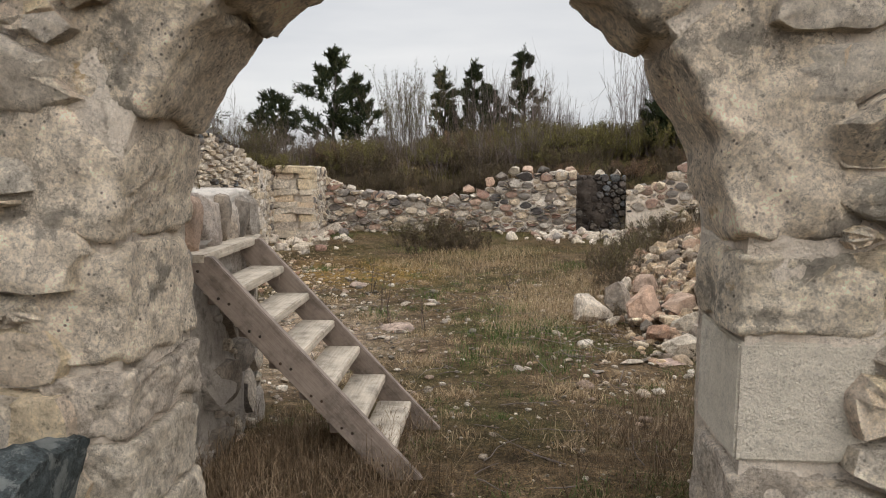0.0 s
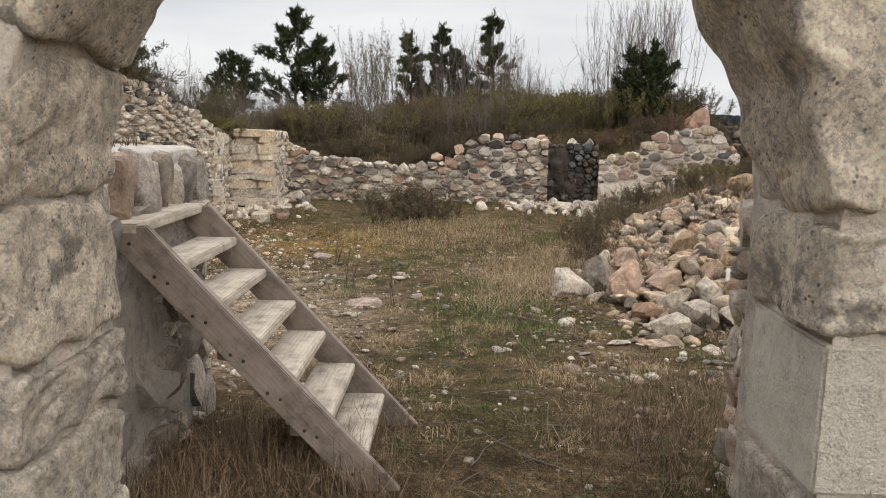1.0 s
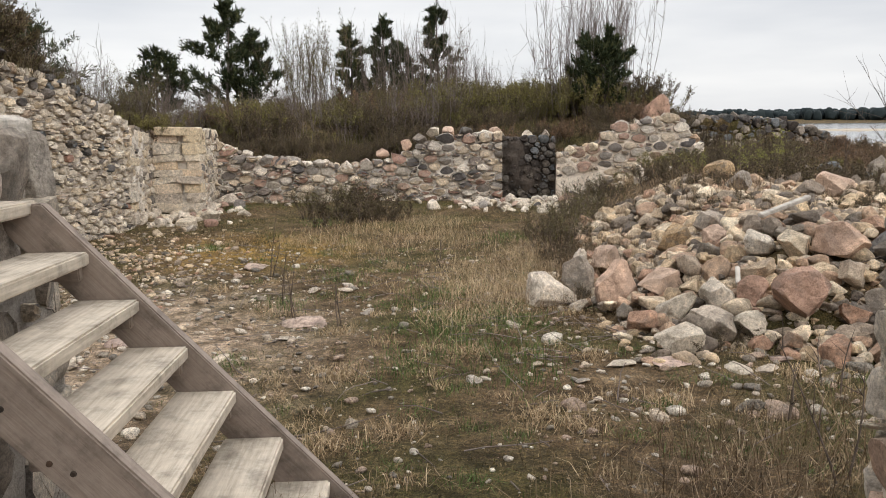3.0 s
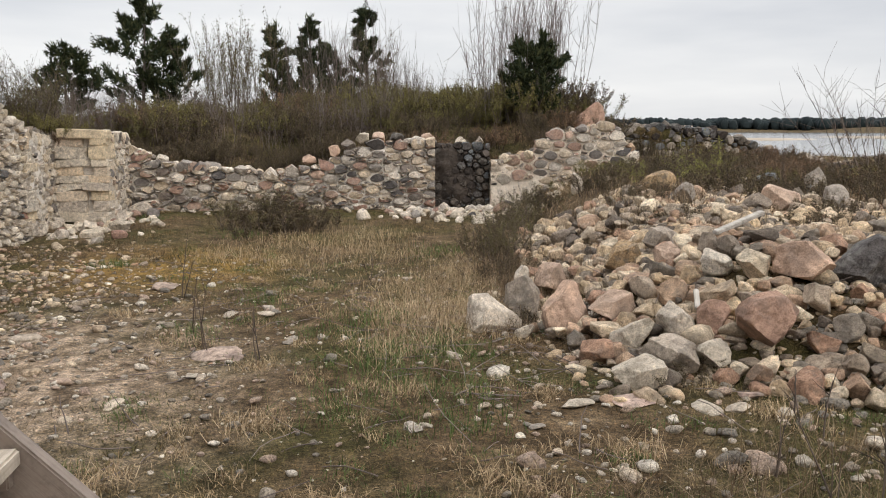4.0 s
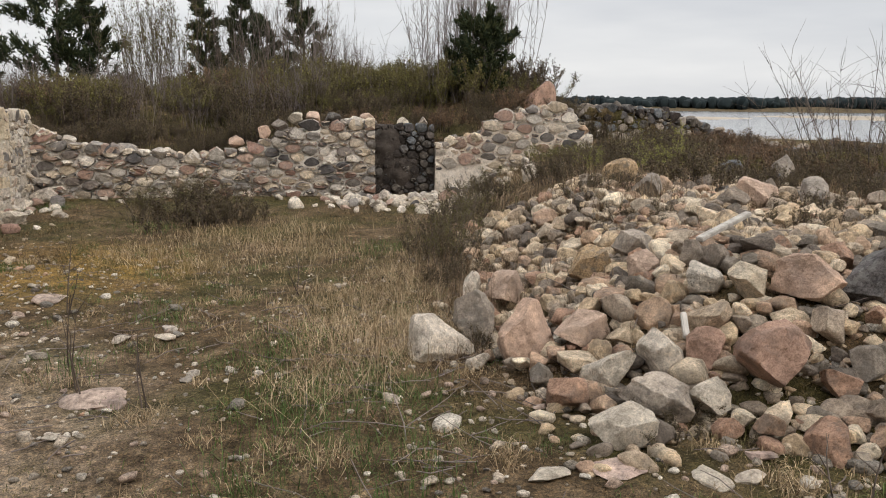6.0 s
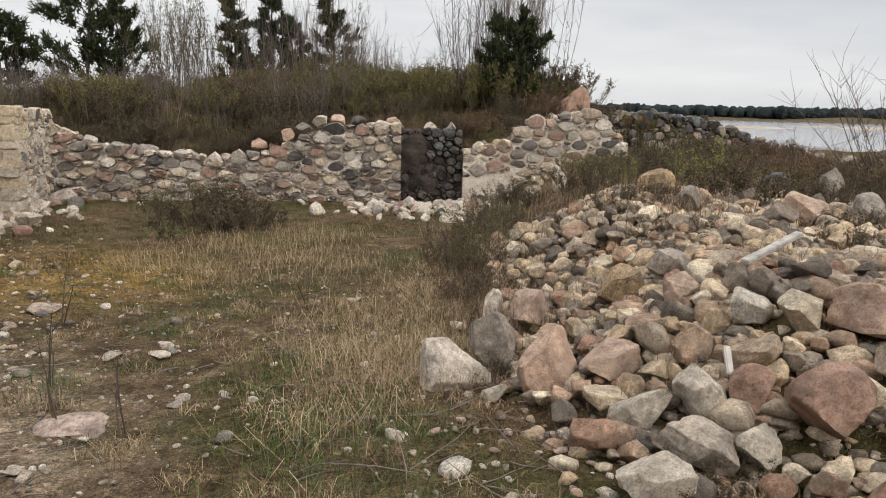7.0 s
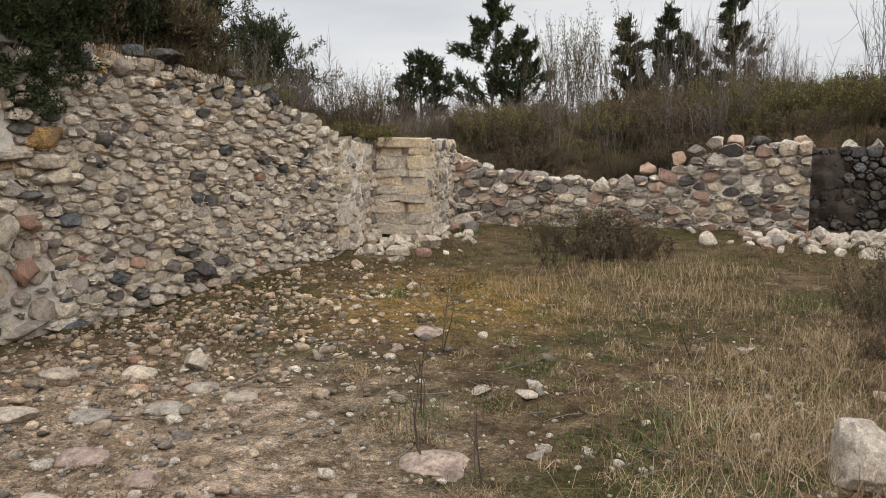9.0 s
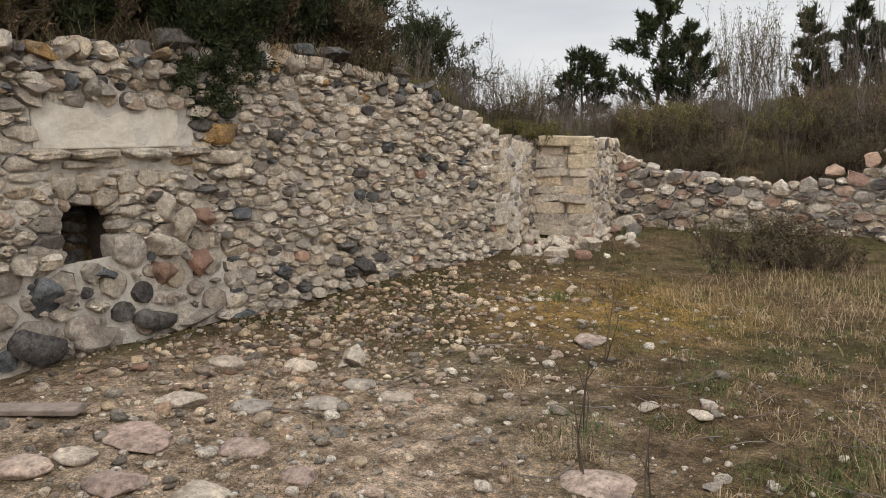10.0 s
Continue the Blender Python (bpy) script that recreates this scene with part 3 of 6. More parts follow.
def rubble(length, at, z0, ztop, size, seed, aspect=1.5, gap=0.018, proud=0.03, deep=0.09, spread=0.4, avoid=None, fill=1.0, sides=12, rounding=9.0, reach=1.7):
    """Irregular stones packed over a wall's face, each fitted to its neighbours: (along, height, points, faces)."""
    r = np.random.default_rng(seed)
    zmax = max(ztop(q) for q in np.linspace(0, length, 60))
    n = int(16.0 * length * (zmax - z0) * aspect / size ** 2)
    rad = np.sort(size * np.clip(r.lognormal(-0.1, spread, n), 0.4, 1.9))[::-1]
    cs, cz = r.uniform(0, length, n), r.uniform(z0, zmax, n)
    P = np.empty((n, 3))
    k = 0
    for a, b, q in zip(cs, cz, rad):
        if b > ztop(a) or (avoid and avoid(a, b)) or r.uniform() > fill:
            continue
        d2 = (P[:k, 0] - a) ** 2 + (P[:k, 1] - b * aspect) ** 2
        if k and (d2 < (0.80 * (P[:k, 2] + q)) ** 2).any():
            continue
        P[k] = a, b * aspect, q
        k += 1
    P = P[:k]
    th = np.linspace(0, 2 * math.pi, sides, endpoint=False)
    rings = ((1.03, -1.0), (1.0, 0.15), (0.93, 0.8), (0.66, 1.0))
    faces = []
    for j in range(len(rings) - 1):
        for i in range(sides):
            i2 = (i + 1) % sides
            a, b, c, d = j * sides + i, j * sides + i2, (j + 1) * sides + i2, (j + 1) * sides + i
            faces += [(a, b, c), (a, c, d)]
    last = (len(rings) - 1) * sides
    faces += [(last + i, last + (i + 1) % sides, len(rings) * sides) for i in range(sides)]
    faces = np.array(faces)
    out = []
    for i in range(k):
        d = P[:, :2] - P[i, :2]
        dist = np.hypot(d[:, 0], d[:, 1])
        nb = (dist > 0) & (dist < 2.0 * (P[:, 2] + P[i, 2]))
        off = (dist[nb] ** 2 + P[i, 2] ** 2 - P[nb, 2] ** 2) / (2 * dist[nb]) - gap / 2
        off = np.maximum(off, 0.3 * P[i, 2])
        ang = np.arctan2(d[nb, 1], d[nb, 0])
        t = th + r.uniform(-0.12, 0.12, sides)
        inv = np.maximum(0, np.cos(t[:, None] - ang[None])) / off[None]
        lim = 1 / (P[i, 2] * reach * r.uniform(0.85, 1.1, sides))
        radius = ((inv ** rounding).sum(1) + lim ** rounding) ** (-1 / rounding)
        radius *= r.uniform(0.9, 1.04, sides)
        pr = proud * r.uniform(0.4, 1.5)
        tilt = r.normal(0, 0.14, 2)
        ss, zz, oo = [], [], []
        for q, h in rings:
            jig = r.uniform(0.94, 1.06, sides) if h > 0.5 else 1.0
            u, w = radius * q * jig * np.cos(t), radius * q * jig * np.sin(t)
            ss.append(u), zz.append(w / aspect)
            oo.append(np.full(sides, -deep) if h < 0 else h * pr * r.uniform(0.8, 1.2, sides) + (u * tilt[0] + w * tilt[1]) * (h > 0.5))
        ss.append([0.0]), zz.append([0.0]), oo.append([pr * r.uniform(0.85, 1.15)])
        ss, zz, oo = np.clip(np.concatenate(ss) + P[i, 0], 0, length), np.concatenate(zz) + P[i, 1] / aspect, np.concatenate(oo)
        x, y, dx, dy = at(ss)
        out.append((P[i, 0], P[i, 1] / aspect, np.stack([x + dy * oo, y - dx * oo, zz], -1), faces))
    return out


def lay(body, cells, pick, near, label_rest, limit=290, seed=3, name="stone"):
    """The rubble nearest to the stretch `near` becomes single parts, the rest one mesh of each material."""
    r = np.random.default_rng(seed)
    if not callable(pick):
        mats = pick
        def pick(c, z, r):
            return mats[int(r.integers(0, len(mats)))]
    rest = {}
    for k, (c, z, v, f) in enumerate(sorted(cells, key=lambda a: abs(a[0] - near))):
        mat = pick(c, z, r)
        if k < limit:
            o = v.mean(0)
            me = mesh_from(name, v - o, f, mat)
            me.set_sharp_from_angle(angle=radians(40))
            part(name, me, body, m=Matrix.Translation(o))
        else:
            rest.setdefault(mat.name, []).append((v, f))
    for key, bits in rest.items():
        off, vs, fs = 0, [], []
        for v, f in bits:
            vs.append(v), fs.append(f + off)
            off += len(v)
        me = mesh_from("stonework", np.concatenate(vs), np.concatenate(fs), bpy.data.materials[key])
        me.set_sharp_from_angle(angle=radians(40))
        tagged(part("stonework", me, body, label_rest), kind="stuff")


# tall wall: mortared fieldstone, open niche of an old hearth in it
TALL = [(-5.0, 5.2), (-4.95, 7), (-4.88, 9), (-4.78, 10.4), (-4.58, 11.8), (-4.25, 13.2), (-4.05, 14.5)]


def tall_top(s):
    return float(np.interp(s, [0, 1, 2, 3.4, 4.3, 5.5, 6.6, 7.6, 8.6, 9.4], [1.7, 2.0, 2.25, 2.3, 2.38, 2.42, 2.4, 2.25, 1.95, 1.66]))


NICHE = (3.62, 4.12, 0.72, 1.16)
wall_west, L, at = wall_body("wall_west", TALL, -0.2, tall_top, 0.75, M_MORTAR, 0.06, 0.012, 11, hole=NICHE)
tagged(wall_west, "tall ruined wall of mortared fieldstone", "wall", kind="structure")


def not_niche(s, z):
    return (NICHE[0] - 0.1 < s < NICHE[1] + 0.08 and NICHE[2] - 0.08 < z < NICHE[3] + 0.1) or (3.4 < s < 5.0 and 1.35 < z < 2.0)


def hearth_side(s, z):
    return s < 5.3 and z < 0.8


def west_pick(c, z, r):
    if hearth_side(c, z):
        return (M_DARK, M_GREY, M_WALL, M_WHITE, M_GREY, M_WALL, M_PALEBAND)[int(r.integers(0, 7))]
    return M_DARK if r.uniform() < 0.035 else M_RED if r.uniform() < 0.012 else M_WALL


cells = rubble(L, at, -0.08, lambda s: 0.8, 0.092, 22, 1.2, 0.03, 0.055, 0.12, 0.3, avoid=lambda s, z: not_niche(s, z) or not hearth_side(s, z), sides=14, rounding=5.0)
cells += rubble(L, at, -0.05, tall_top, 0.057, 21, 1.65, 0.018, 0.06, 0.09, 0.45, rounding=13.0, avoid=lambda s, z: not_niche(s, z) or hearth_side(s, z))
lay(wall_west, cells, west_pick, 5.0, "weathered fieldstones set in mortar")


def set_stone(s, z, w, h, mat, proud=0.03, deep=0.14, rot=0.0, pool=WALL_ROCKS, k=None, name="stone", label="", body=wall_west, yaw=0.0):
    """One picked stone in the tall wall, s metres along it."""
    x, y, dx, dy = at(s)
    o = proud - deep * 0.5
    m = trs(x + dy * o, y - dx * o, z, 0, 0, math.degrees(math.atan2(dy, dx)) + yaw, 1, 1, 1) @ trs(0, 0, 0, 0, rot, 0, w / 2, deep / 2, h / 2)
    i = int(rng.integers(0, 12)) if k is None else k
    return part(name, stone_mesh(name, pool, i, mat), body, label, m)


# lime plaster, ledge and slab courses over the hearth
px, py = at(np.array([3.5, 4.1, 4.75]))[:2]
plaster, _, _ = wall_body("plaster_patch", [(float(a) + 0.02, float(b)) for a, b in zip(px, py)], 1.62, lambda q: 1.93 + 0.05 * math.sin(7 * q) + 0.03 * math.sin(19 * q), 0.12, M_LIMEPLASTER, 0.04, 0.012, 18)
plaster.parent = wall_west
tagged(plaster, "patch of cream lime plaster")
for s, w in ((3.62, 0.34), (3.98, 0.40), (4.42, 0.46), (4.86, 0.40)):
    set_stone(s, 1.585 + rng.normal() * 0.01, w, 0.085, M_LIME, 0.13, 0.3, rng.normal() * 2, QUOINS, name="ledge_stone")
for row, (z, w) in enumerate(((1.50, 0.30), (1.41, 0.24), (1.32, 0.28), (1.235, 0.2))):
    s = 3.45 + 0.07 * row
    while s < (5.0 if row < 2 else 4.75):
        ww = w * rng.uniform(0.7, 1.3)
        if not (NICHE[0] < s + ww / 2 < NICHE[1] and z < 1.25):
            set_stone(s + ww / 2, z, ww * 0.98, 0.08, (M_LIME, M_WALL, M_OCHRE)[int(rng.integers(0, 3)) if row != 1 else 0], 0.05 * rng.uniform(0.3, 1.3), 0.16, rng.normal() * 2)
        s += ww
for k in range(6):
    a = radians(25 + 26 * k)
    set_stone(3.87 - 0.27 * math.cos(a), 1.08 + 0.19 * math.sin(a), 0.10, 0.17, M_WALL, 0.02, 0.14, -(90 - math.degrees(a)) * 0.8)
for z in (0.78, 0.88, 0.98, 1.08):
    set_stone(4.21, z, 0.20, 0.095, M_LIME, 0.03, 0.2)
    set_stone(3.53, z, 0.2, 0.11, M_DARK if z > 1 else M_WALL, 0.05, 0.2)
for s, z, w, h, mat, rot in ((4.55, 1.12, 0.20, 0.26, M_WHITE, 8), (4.72, 0.97, 0.22, 0.28, M_WHITE, 32), (4.52, 0.80, 0.36, 0.17, M_LIME, 25), (4.98, 1.0, 0.24, 0.22, M_RED, -20), (5.35, 0.98, 0.2, 0.14, M_DARK, 0), (5.05, 1.24, 0.34, 0.14, M_DARK, 3), (5.2, 1.72, 0.38, 0.2, M_OCHRE, 4), (5.8, 1.7, 0.24, 0.22, M_DARK, 0), (5.2, 1.52, 0.44, 0.13, M_LIME, 2), (5.3, 1.39, 0.32, 0.13, M_LIME, 0), (4.5, 0.6, 0.28, 0.26, M_RED, 20), (4.9, 0.62, 0.26, 0.27, M_RED, -8), (3.9, 0.14, 0.42, 0.3, M_GREY, 0), (4.4, 0.2, 0.38, 0.2, M_DARK, 0), (4.9, 0.14, 0.55, 0.16, M_GREY, -6), (3.95, 0.66, 0.3, 0.14, M_DARK, 4), (3.4, 0.2, 0.4, 0.3, M_DARK, 0), (3.45, 0.55, 0.3, 0.28, M_DARK, 10), (6.75, 0.55, 0.3, 0.16, M_DARK, 0), (7.0, 0.25, 0.36, 0.24, M_DARK, 0)):
    set_stone(s, z, w * 1.08, h * 1.08, mat, 0.14, 0.26, rot, PILE_ROCKS if mat in (M_DARK, M_GREY, M_RED) else WALL_ROCKS)
# lining of the hearth niche, in one dark colour, dark stones at its back
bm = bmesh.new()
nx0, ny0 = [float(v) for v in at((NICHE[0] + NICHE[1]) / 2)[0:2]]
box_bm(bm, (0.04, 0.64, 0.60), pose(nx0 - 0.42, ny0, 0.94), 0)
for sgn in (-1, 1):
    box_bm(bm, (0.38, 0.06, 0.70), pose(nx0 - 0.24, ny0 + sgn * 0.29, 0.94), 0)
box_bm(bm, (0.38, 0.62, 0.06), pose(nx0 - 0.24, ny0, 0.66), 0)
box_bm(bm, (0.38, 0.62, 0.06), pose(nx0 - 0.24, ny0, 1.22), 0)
part("hearth_lining", bm_mesh("hearth_lining", bm, M_EARTH), wall_west, "dark lining of the hearth opening")
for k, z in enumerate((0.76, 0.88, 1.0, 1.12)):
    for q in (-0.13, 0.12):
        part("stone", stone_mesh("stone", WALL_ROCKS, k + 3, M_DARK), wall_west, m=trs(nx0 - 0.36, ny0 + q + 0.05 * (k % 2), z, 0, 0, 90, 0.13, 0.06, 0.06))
# dark loose courses under the bank
items = courses(L, at, 2.0, lambda s: tall_top(s) + 0.16, 0.26, 0.14, 27, avoid=lambda s, z: z < tall_top(s) - 0.3 or s < 3, deep=0.2, proud=0.05, jitter=12)
for c, z, i, m in items:
    part("stone", stone_mesh("stone", PILE_ROCKS, i, (M_GREY, M_DARK, M_WALL, M_OCHRE)[int(rng.choice(4, p=(0.4, 0.3, 0.22, 0.08)))]), wall_west, m=m)

# corner pier with dressed quoins, at the end of the tall wall
PIER = [(-4.18, 14.45), (-4.2, 16.2), (-3.40, 16.22), (-3.54, 18.05)]
wall_pier, L, at = wall_body("wall_pier", PIER, -0.2, lambda s: 1.56 - 0.25 * float(sm(2.6, 4.2, s)), 0.5, M_MORTAR, 0.06, 0.02, 19)
tagged(wall_pier, "corner pier with cream limestone quoins", "wall", kind="structure")
lay(wall_pier, rubble(L, at, -0.05, lambda s: 1.5, 0.07, 28, 1.6, 0.014, avoid=lambda s, z: 1.75 < s < 2.6), [M_WALL], 1.0, "fieldstones in mortar", limit=120)
z = 0.0
k = 0
while z < 1.48:
    h = float(rng.uniform(0.10, 0.21))
    for x0, x1, y0, y1 in ((-4.3, -4.0 + 0.05 * float(rng.uniform(-1, 1)), 14.42, 14.78 + 0.12 * float(rng.uniform(-1, 1))), (-4.2, -3.70, 16.14, 16.4), (-3.70, -3.38, 16.10, 16.5 + 0.14 * float(rng.uniform(-1, 1)))):
        cut = float(rng.uniform(-0.1, 0.1)) if y0 > 15 else 0.0
        x0, x1 = (x0, x1 + cut) if x0 < -4 else (x0 + cut, x1)
        if z > 0.12 or x0 < -4.25:
            part("quoin", stone_mesh("quoin", BOXES, k, (M_CREAM, M_LIME, M_CREAM, M_LIME)[int(rng.integers(0, 4))]), wall_pier, m=trs((x0 + x1) / 2, (y0 + y1) / 2 + float(rng.normal()) * 0.015, z + h / 2, rng.normal() * 3, rng.normal() * 3, rng.normal() * 4, (x1 - x0) * 0.52, (y1 - y0) / 2, h * 0.54))
        k += 1
    z += h
part("quoin", stone_mesh("quoin", FACED, 3, M_CREAM), wall_pier, m=trs(-3.75, 16.3, 1.56, 0, 2, 4, 0.38, 0.24, 0.075))

# far wall, on both sides of a filled doorway
def far_top(s):
    return float(np.interp(s, [0, 0.3, 0.6, 1.1, 2.95, 3.6, 4.2, 4.8, 5.7], [1.2, 1.1, 0.98, 0.88, 0.78, 0.92, 1.22, 1.34, 1.32]))


wall_north, L, at = wall_body("wall_north", [(-3.6, BACK_Y), (2.1, BACK_Y)], -0.2, far_top, 0.5, M_MORTAR, rough=0.014, seed=12)
tagged(wall_north, "low ruined wall of pale and pink fieldstone", "wall", kind="structure")
lay(wall_north, rubble(L, at, 0.0, lambda s: far_top(s) + 0.03, 0.086, 23, 1.75, 0.02, 0.085, 0.12, 0.5, rounding=12.0), [M_BACK], 3.0, "fieldstones in crumbling mortar")


def far_top2(s):
    return float(np.interp(s, [0, 0.7, 1.25, 2.2, 2.5, 2.9], [0.98, 1.08, 1.5, 1.68, 1.4, 1.05]))


wall_north_2, L, at = wall_body("wall_north_2", [(3.2, BACK_Y), (4.6, 17.85), (6.05, 17.6)], -0.2, far_top2, 0.7, M_ARCHMORTAR, rough=0.02, seed=13)
tagged(wall_north_2, "ruined wall stump of pale mortared stones", "wall", kind="structure")
lay(wall_north_2, rubble(L, at, 0.05, lambda s: far_top2(s) + 0.02, 0.09, 24, 1.6, 0.03, 0.04, 0.12, 0.4, fill=0.4, reach=1.25, avoid=lambda s, z: s < 1.0 and z < 0.55 + 0.2 * s), [M_BACK], 1.0, "fieldstones in mortar")

# dark ridge of a fallen wall further out
def ridge_top(s):
    return float(np.interp(s, [0, 1.0, 3.4, 4.9, 6.0, 8.2], [1.75, 1.72, 1.62, 1.28, 0.92, 0.5]))


wall_ridge, L, at = wall_body("wall_east", [(6.2, 21.0), (9, 21.6), (12.0, 22.6), (14.0, 23.3)], -0.2, ridge_top, 0.9, M_GROUND, rough=0.08, seed=14)
tagged(wall_ridge, "overgrown dark drystone ridge", "wall", kind="structure")
lay(wall_ridge, rubble(L, at, 0.2, lambda s: ridge_top(s), 0.085, 25, 1.3, 0.03, 0.07, 0.18, 0.45, fill=0.5, rounding=8.0, reach=1.2), [M_DARK, M_BLACKISH, M_DARK, M_GREY], 1.0, "dark lichened stones")

# earth and near-black stones that fill the doorway, set back from the wall face
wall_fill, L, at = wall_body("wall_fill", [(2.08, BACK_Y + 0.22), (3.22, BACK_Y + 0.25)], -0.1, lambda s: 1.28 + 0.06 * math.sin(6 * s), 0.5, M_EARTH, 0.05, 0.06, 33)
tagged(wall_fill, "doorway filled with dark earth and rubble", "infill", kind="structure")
lay(wall_fill, rubble(L, at, 0.0, lambda s: 1.32, 0.055, 29, 1.2, 0.01, 0.05, 0.1, 0.5, fill=0.3, rounding=9.0, reach=1.2), [M_BLACKISH, M_BLACKISH, M_DARK], 0.5, "dark stones in earth")

# block beside the stair: grey rendered face with boulders along its top
def block_top(s):
    return 1.36


wall_block, L, at = wall_body("wall_block", [(-1.06, 3.44), (-1.03, 4.4), (-1.08, 5.2)], -0.1, block_top, 3.9, M_PLASTER, rough=0.025, seed=15)
tagged(wall_block, "stained grey rendered wall beside the stair", "wall", kind="structure")
wall_block_end, L2, at2 = wall_body("wall_block_end", [(-1.08, 5.2), (-4.96, 5.4)], -0.1, lambda s: 1.36, 0.3, M_MORTAR, seed=16)
tagged(wall_block_end, "rough mortared end of the stair block", "wall", kind="structure")

# wall with the archway
bx = 3.44
for k, (w, h, mat) in enumerate(((0.22, 0.29, M_PALEBAND), (0.25, 0.30, M_PINK), (0.21, 0.31, M_PALEBAND), (0.25, 0.31, M_PINK), (0.26, 0.34, M_PALEBAND), (0.15, 0.31, M_GREY), (0.12, 0.25, M_PALEBAND), (0.2, 0.30, M_GREY), (0.16, 0.27, M_WALL))):
    part("boulder", stone_mesh("boulder", FACED, k, mat), wall_block, m=trs(-1.115, bx + w / 2, 1.36 + h / 2 - 0.02, rng.normal() * 3, rng.normal() * 5, 90 + rng.normal() * 4, w * 0.50, 0.085, h * 0.51))
    bx += w * 0.97
lay(wall_block_end, rubble(L2, at2, 0.0, lambda s: 1.36, 0.1, 34), [M_WALL], 0.5, "fieldstones in mortar", limit=60)
tb = wall_body("block_capping", [(-1.09, 3.46), (-1.09, 5.15)], 1.3, lambda s: 1.66, 3.6, M_MORTAR, 0.1, 0.02, 35)[0]
tb.parent = wall_block
tagged(tb, "mortar capping between the boulders")
Lb, atb = along([(-1.06, 3.44), (-1.03, 4.4), (-1.08, 5.2)])
lay(wall_block, rubble(Lb, atb, 0.1, lambda s: 1.25, 0.1, 36, 1.2, 0.05, 0.035, 0.1, avoid=lambda s, z: s < 1.0 + 0.5 * (z - 0.6)), [M_WALL, M_GREY, M_WHITE], 1.5, "stones showing through the render", limit=80)
lay(wall_block, rubble(Lb, atb, 0.1, lambda s: 1.3, 0.13, 38, 1.1, 0.06, 0.012, 0.1, fill=0.15, reach=1.3, avoid=lambda s, z: s > 1.0), [M_PLASTER], 0.5, "stones showing through the render", limit=40)
AX, AZ, AR = 0.19, 1.57, 0.93
Y0, Y1 = 2.88, 3.42


def arch_wall():
    v, f = [], []

    def columns(xs, bottom, top, nz=110):
        base = len(v)
        n = len(xs)
        ring = []
        for j in range(nz):
            ring.append([(x, Y0, bottom(x) + (top(x) - bottom(x)) * j / (nz - 1)) for x in xs])
        for j in range(nz - 1, -1, -1):
            ring.append([(x, Y1, bottom(x) + (top(x) - bottom(x)) * j / (nz - 1)) for x in xs])
        for row in ring:
            v.extend(row)
        m = len(ring)
        for j in range(m):
            for i in range(n - 1):
                a, b = base + j * n + i, base + ((j + 1) % m) * n + i
                f.append((a, a + 1, b + 1, b))
        f.append(tuple(base + j * n for j in range(m))[::-1])
        f.append(tuple(base + j * n + n - 1 for j in range(m)))

    def top(x):
        return 3.05 + 0.12 * math.sin(2.3 * x) + 0.07 * math.sin(5.1 * x + 1)
    columns(np.concatenate([np.linspace(-5.0, -1.5, 36), np.linspace(-1.47, AX - AR - 0.03, 34)]), lambda x: -0.1, top)
    columns(AX - (AR + 0.035) * np.cos(np.linspace(0, math.pi, 70)), lambda x: AZ + math.sqrt(max(0, (AR + 0.035) ** 2 - (x - AX) ** 2)), top)
    columns(np.concatenate([np.linspace(AX + AR + 0.035, 2.0, 40), np.linspace(2.05, 3.6, 18)]), lambda x: -0.1, top)
    p = np.array(v)
    o = 0.008 * wob(p, 31, 4.0) + 0.007 * wob(p, 32, 14.0) + 0.005 * wob(p, 33, 40.0)
    p[:, 1] += np.where(p[:, 1] < (Y0 + Y1) / 2, -o, o)
    return new("wall_south", mesh_from("wall_south", p, f, M_ARCHMORTAR))


wall_south = arch_wall()
tagged(wall_south, "thick limestone wall with a round archway", "wall", kind="structure")


def mapped_block(i, fn, mat, name="arch_stone", label=""):
    """A rough block bent into place: fn maps the unit block's points to the world."""
    v, fc = BOXES[i % len(BOXES)]
    return part(name, mesh_from(name, fn(v, i), fc, mat), wall_south, label)


def voussoir(a0, a1, r0, r1, i, mat, y0=Y0, y1=Y1):
    def fn(v, i):
        a = (a0 + a1) / 2 + (a1 - a0) / 2 * v[:, 0] * 0.958
        r = (r0 + r1) / 2 + (r1 - r0) / 2 * v[:, 2]
        y = (y0 + y1) / 2 + (y1 - y0) / 2 * v[:, 1] * 1.11
        p = np.stack([AX - r * np.cos(a), y, AZ + r * np.sin(a)], -1)
        p += 0.020 * np.stack([wob(p, i + k, 9.0) for k in (1, 2, 3)], -1) + 0.006 * np.stack([wob(p, i + k, 34.0) for k in (4, 5, 6)], -1)
        return p
    return mapped_block(i, fn, mat)


def jamb_block(x0, x1, z0, z1, i, mat, y0=Y0, y1=Y1, rough=0.017, proud=1.11):
    def fn(v, i):
        p = np.stack([(x0 + x1) / 2 + (x1 - x0) / 2 * v[:, 0], (y0 + y1) / 2 + (y1 - y0) / 2 * v[:, 1] * proud, (z0 + z1) / 2 + (z1 - z0) / 2 * v[:, 2] * 0.95], -1)
        p += rough * np.stack([wob(p, i + k, 9.0) for k in (1, 2, 3)], -1) + 0.006 * np.stack([wob(p, i + k, 34.0) for k in (4, 5, 6)], -1)
        return p
    return mapped_block(i, fn, mat)


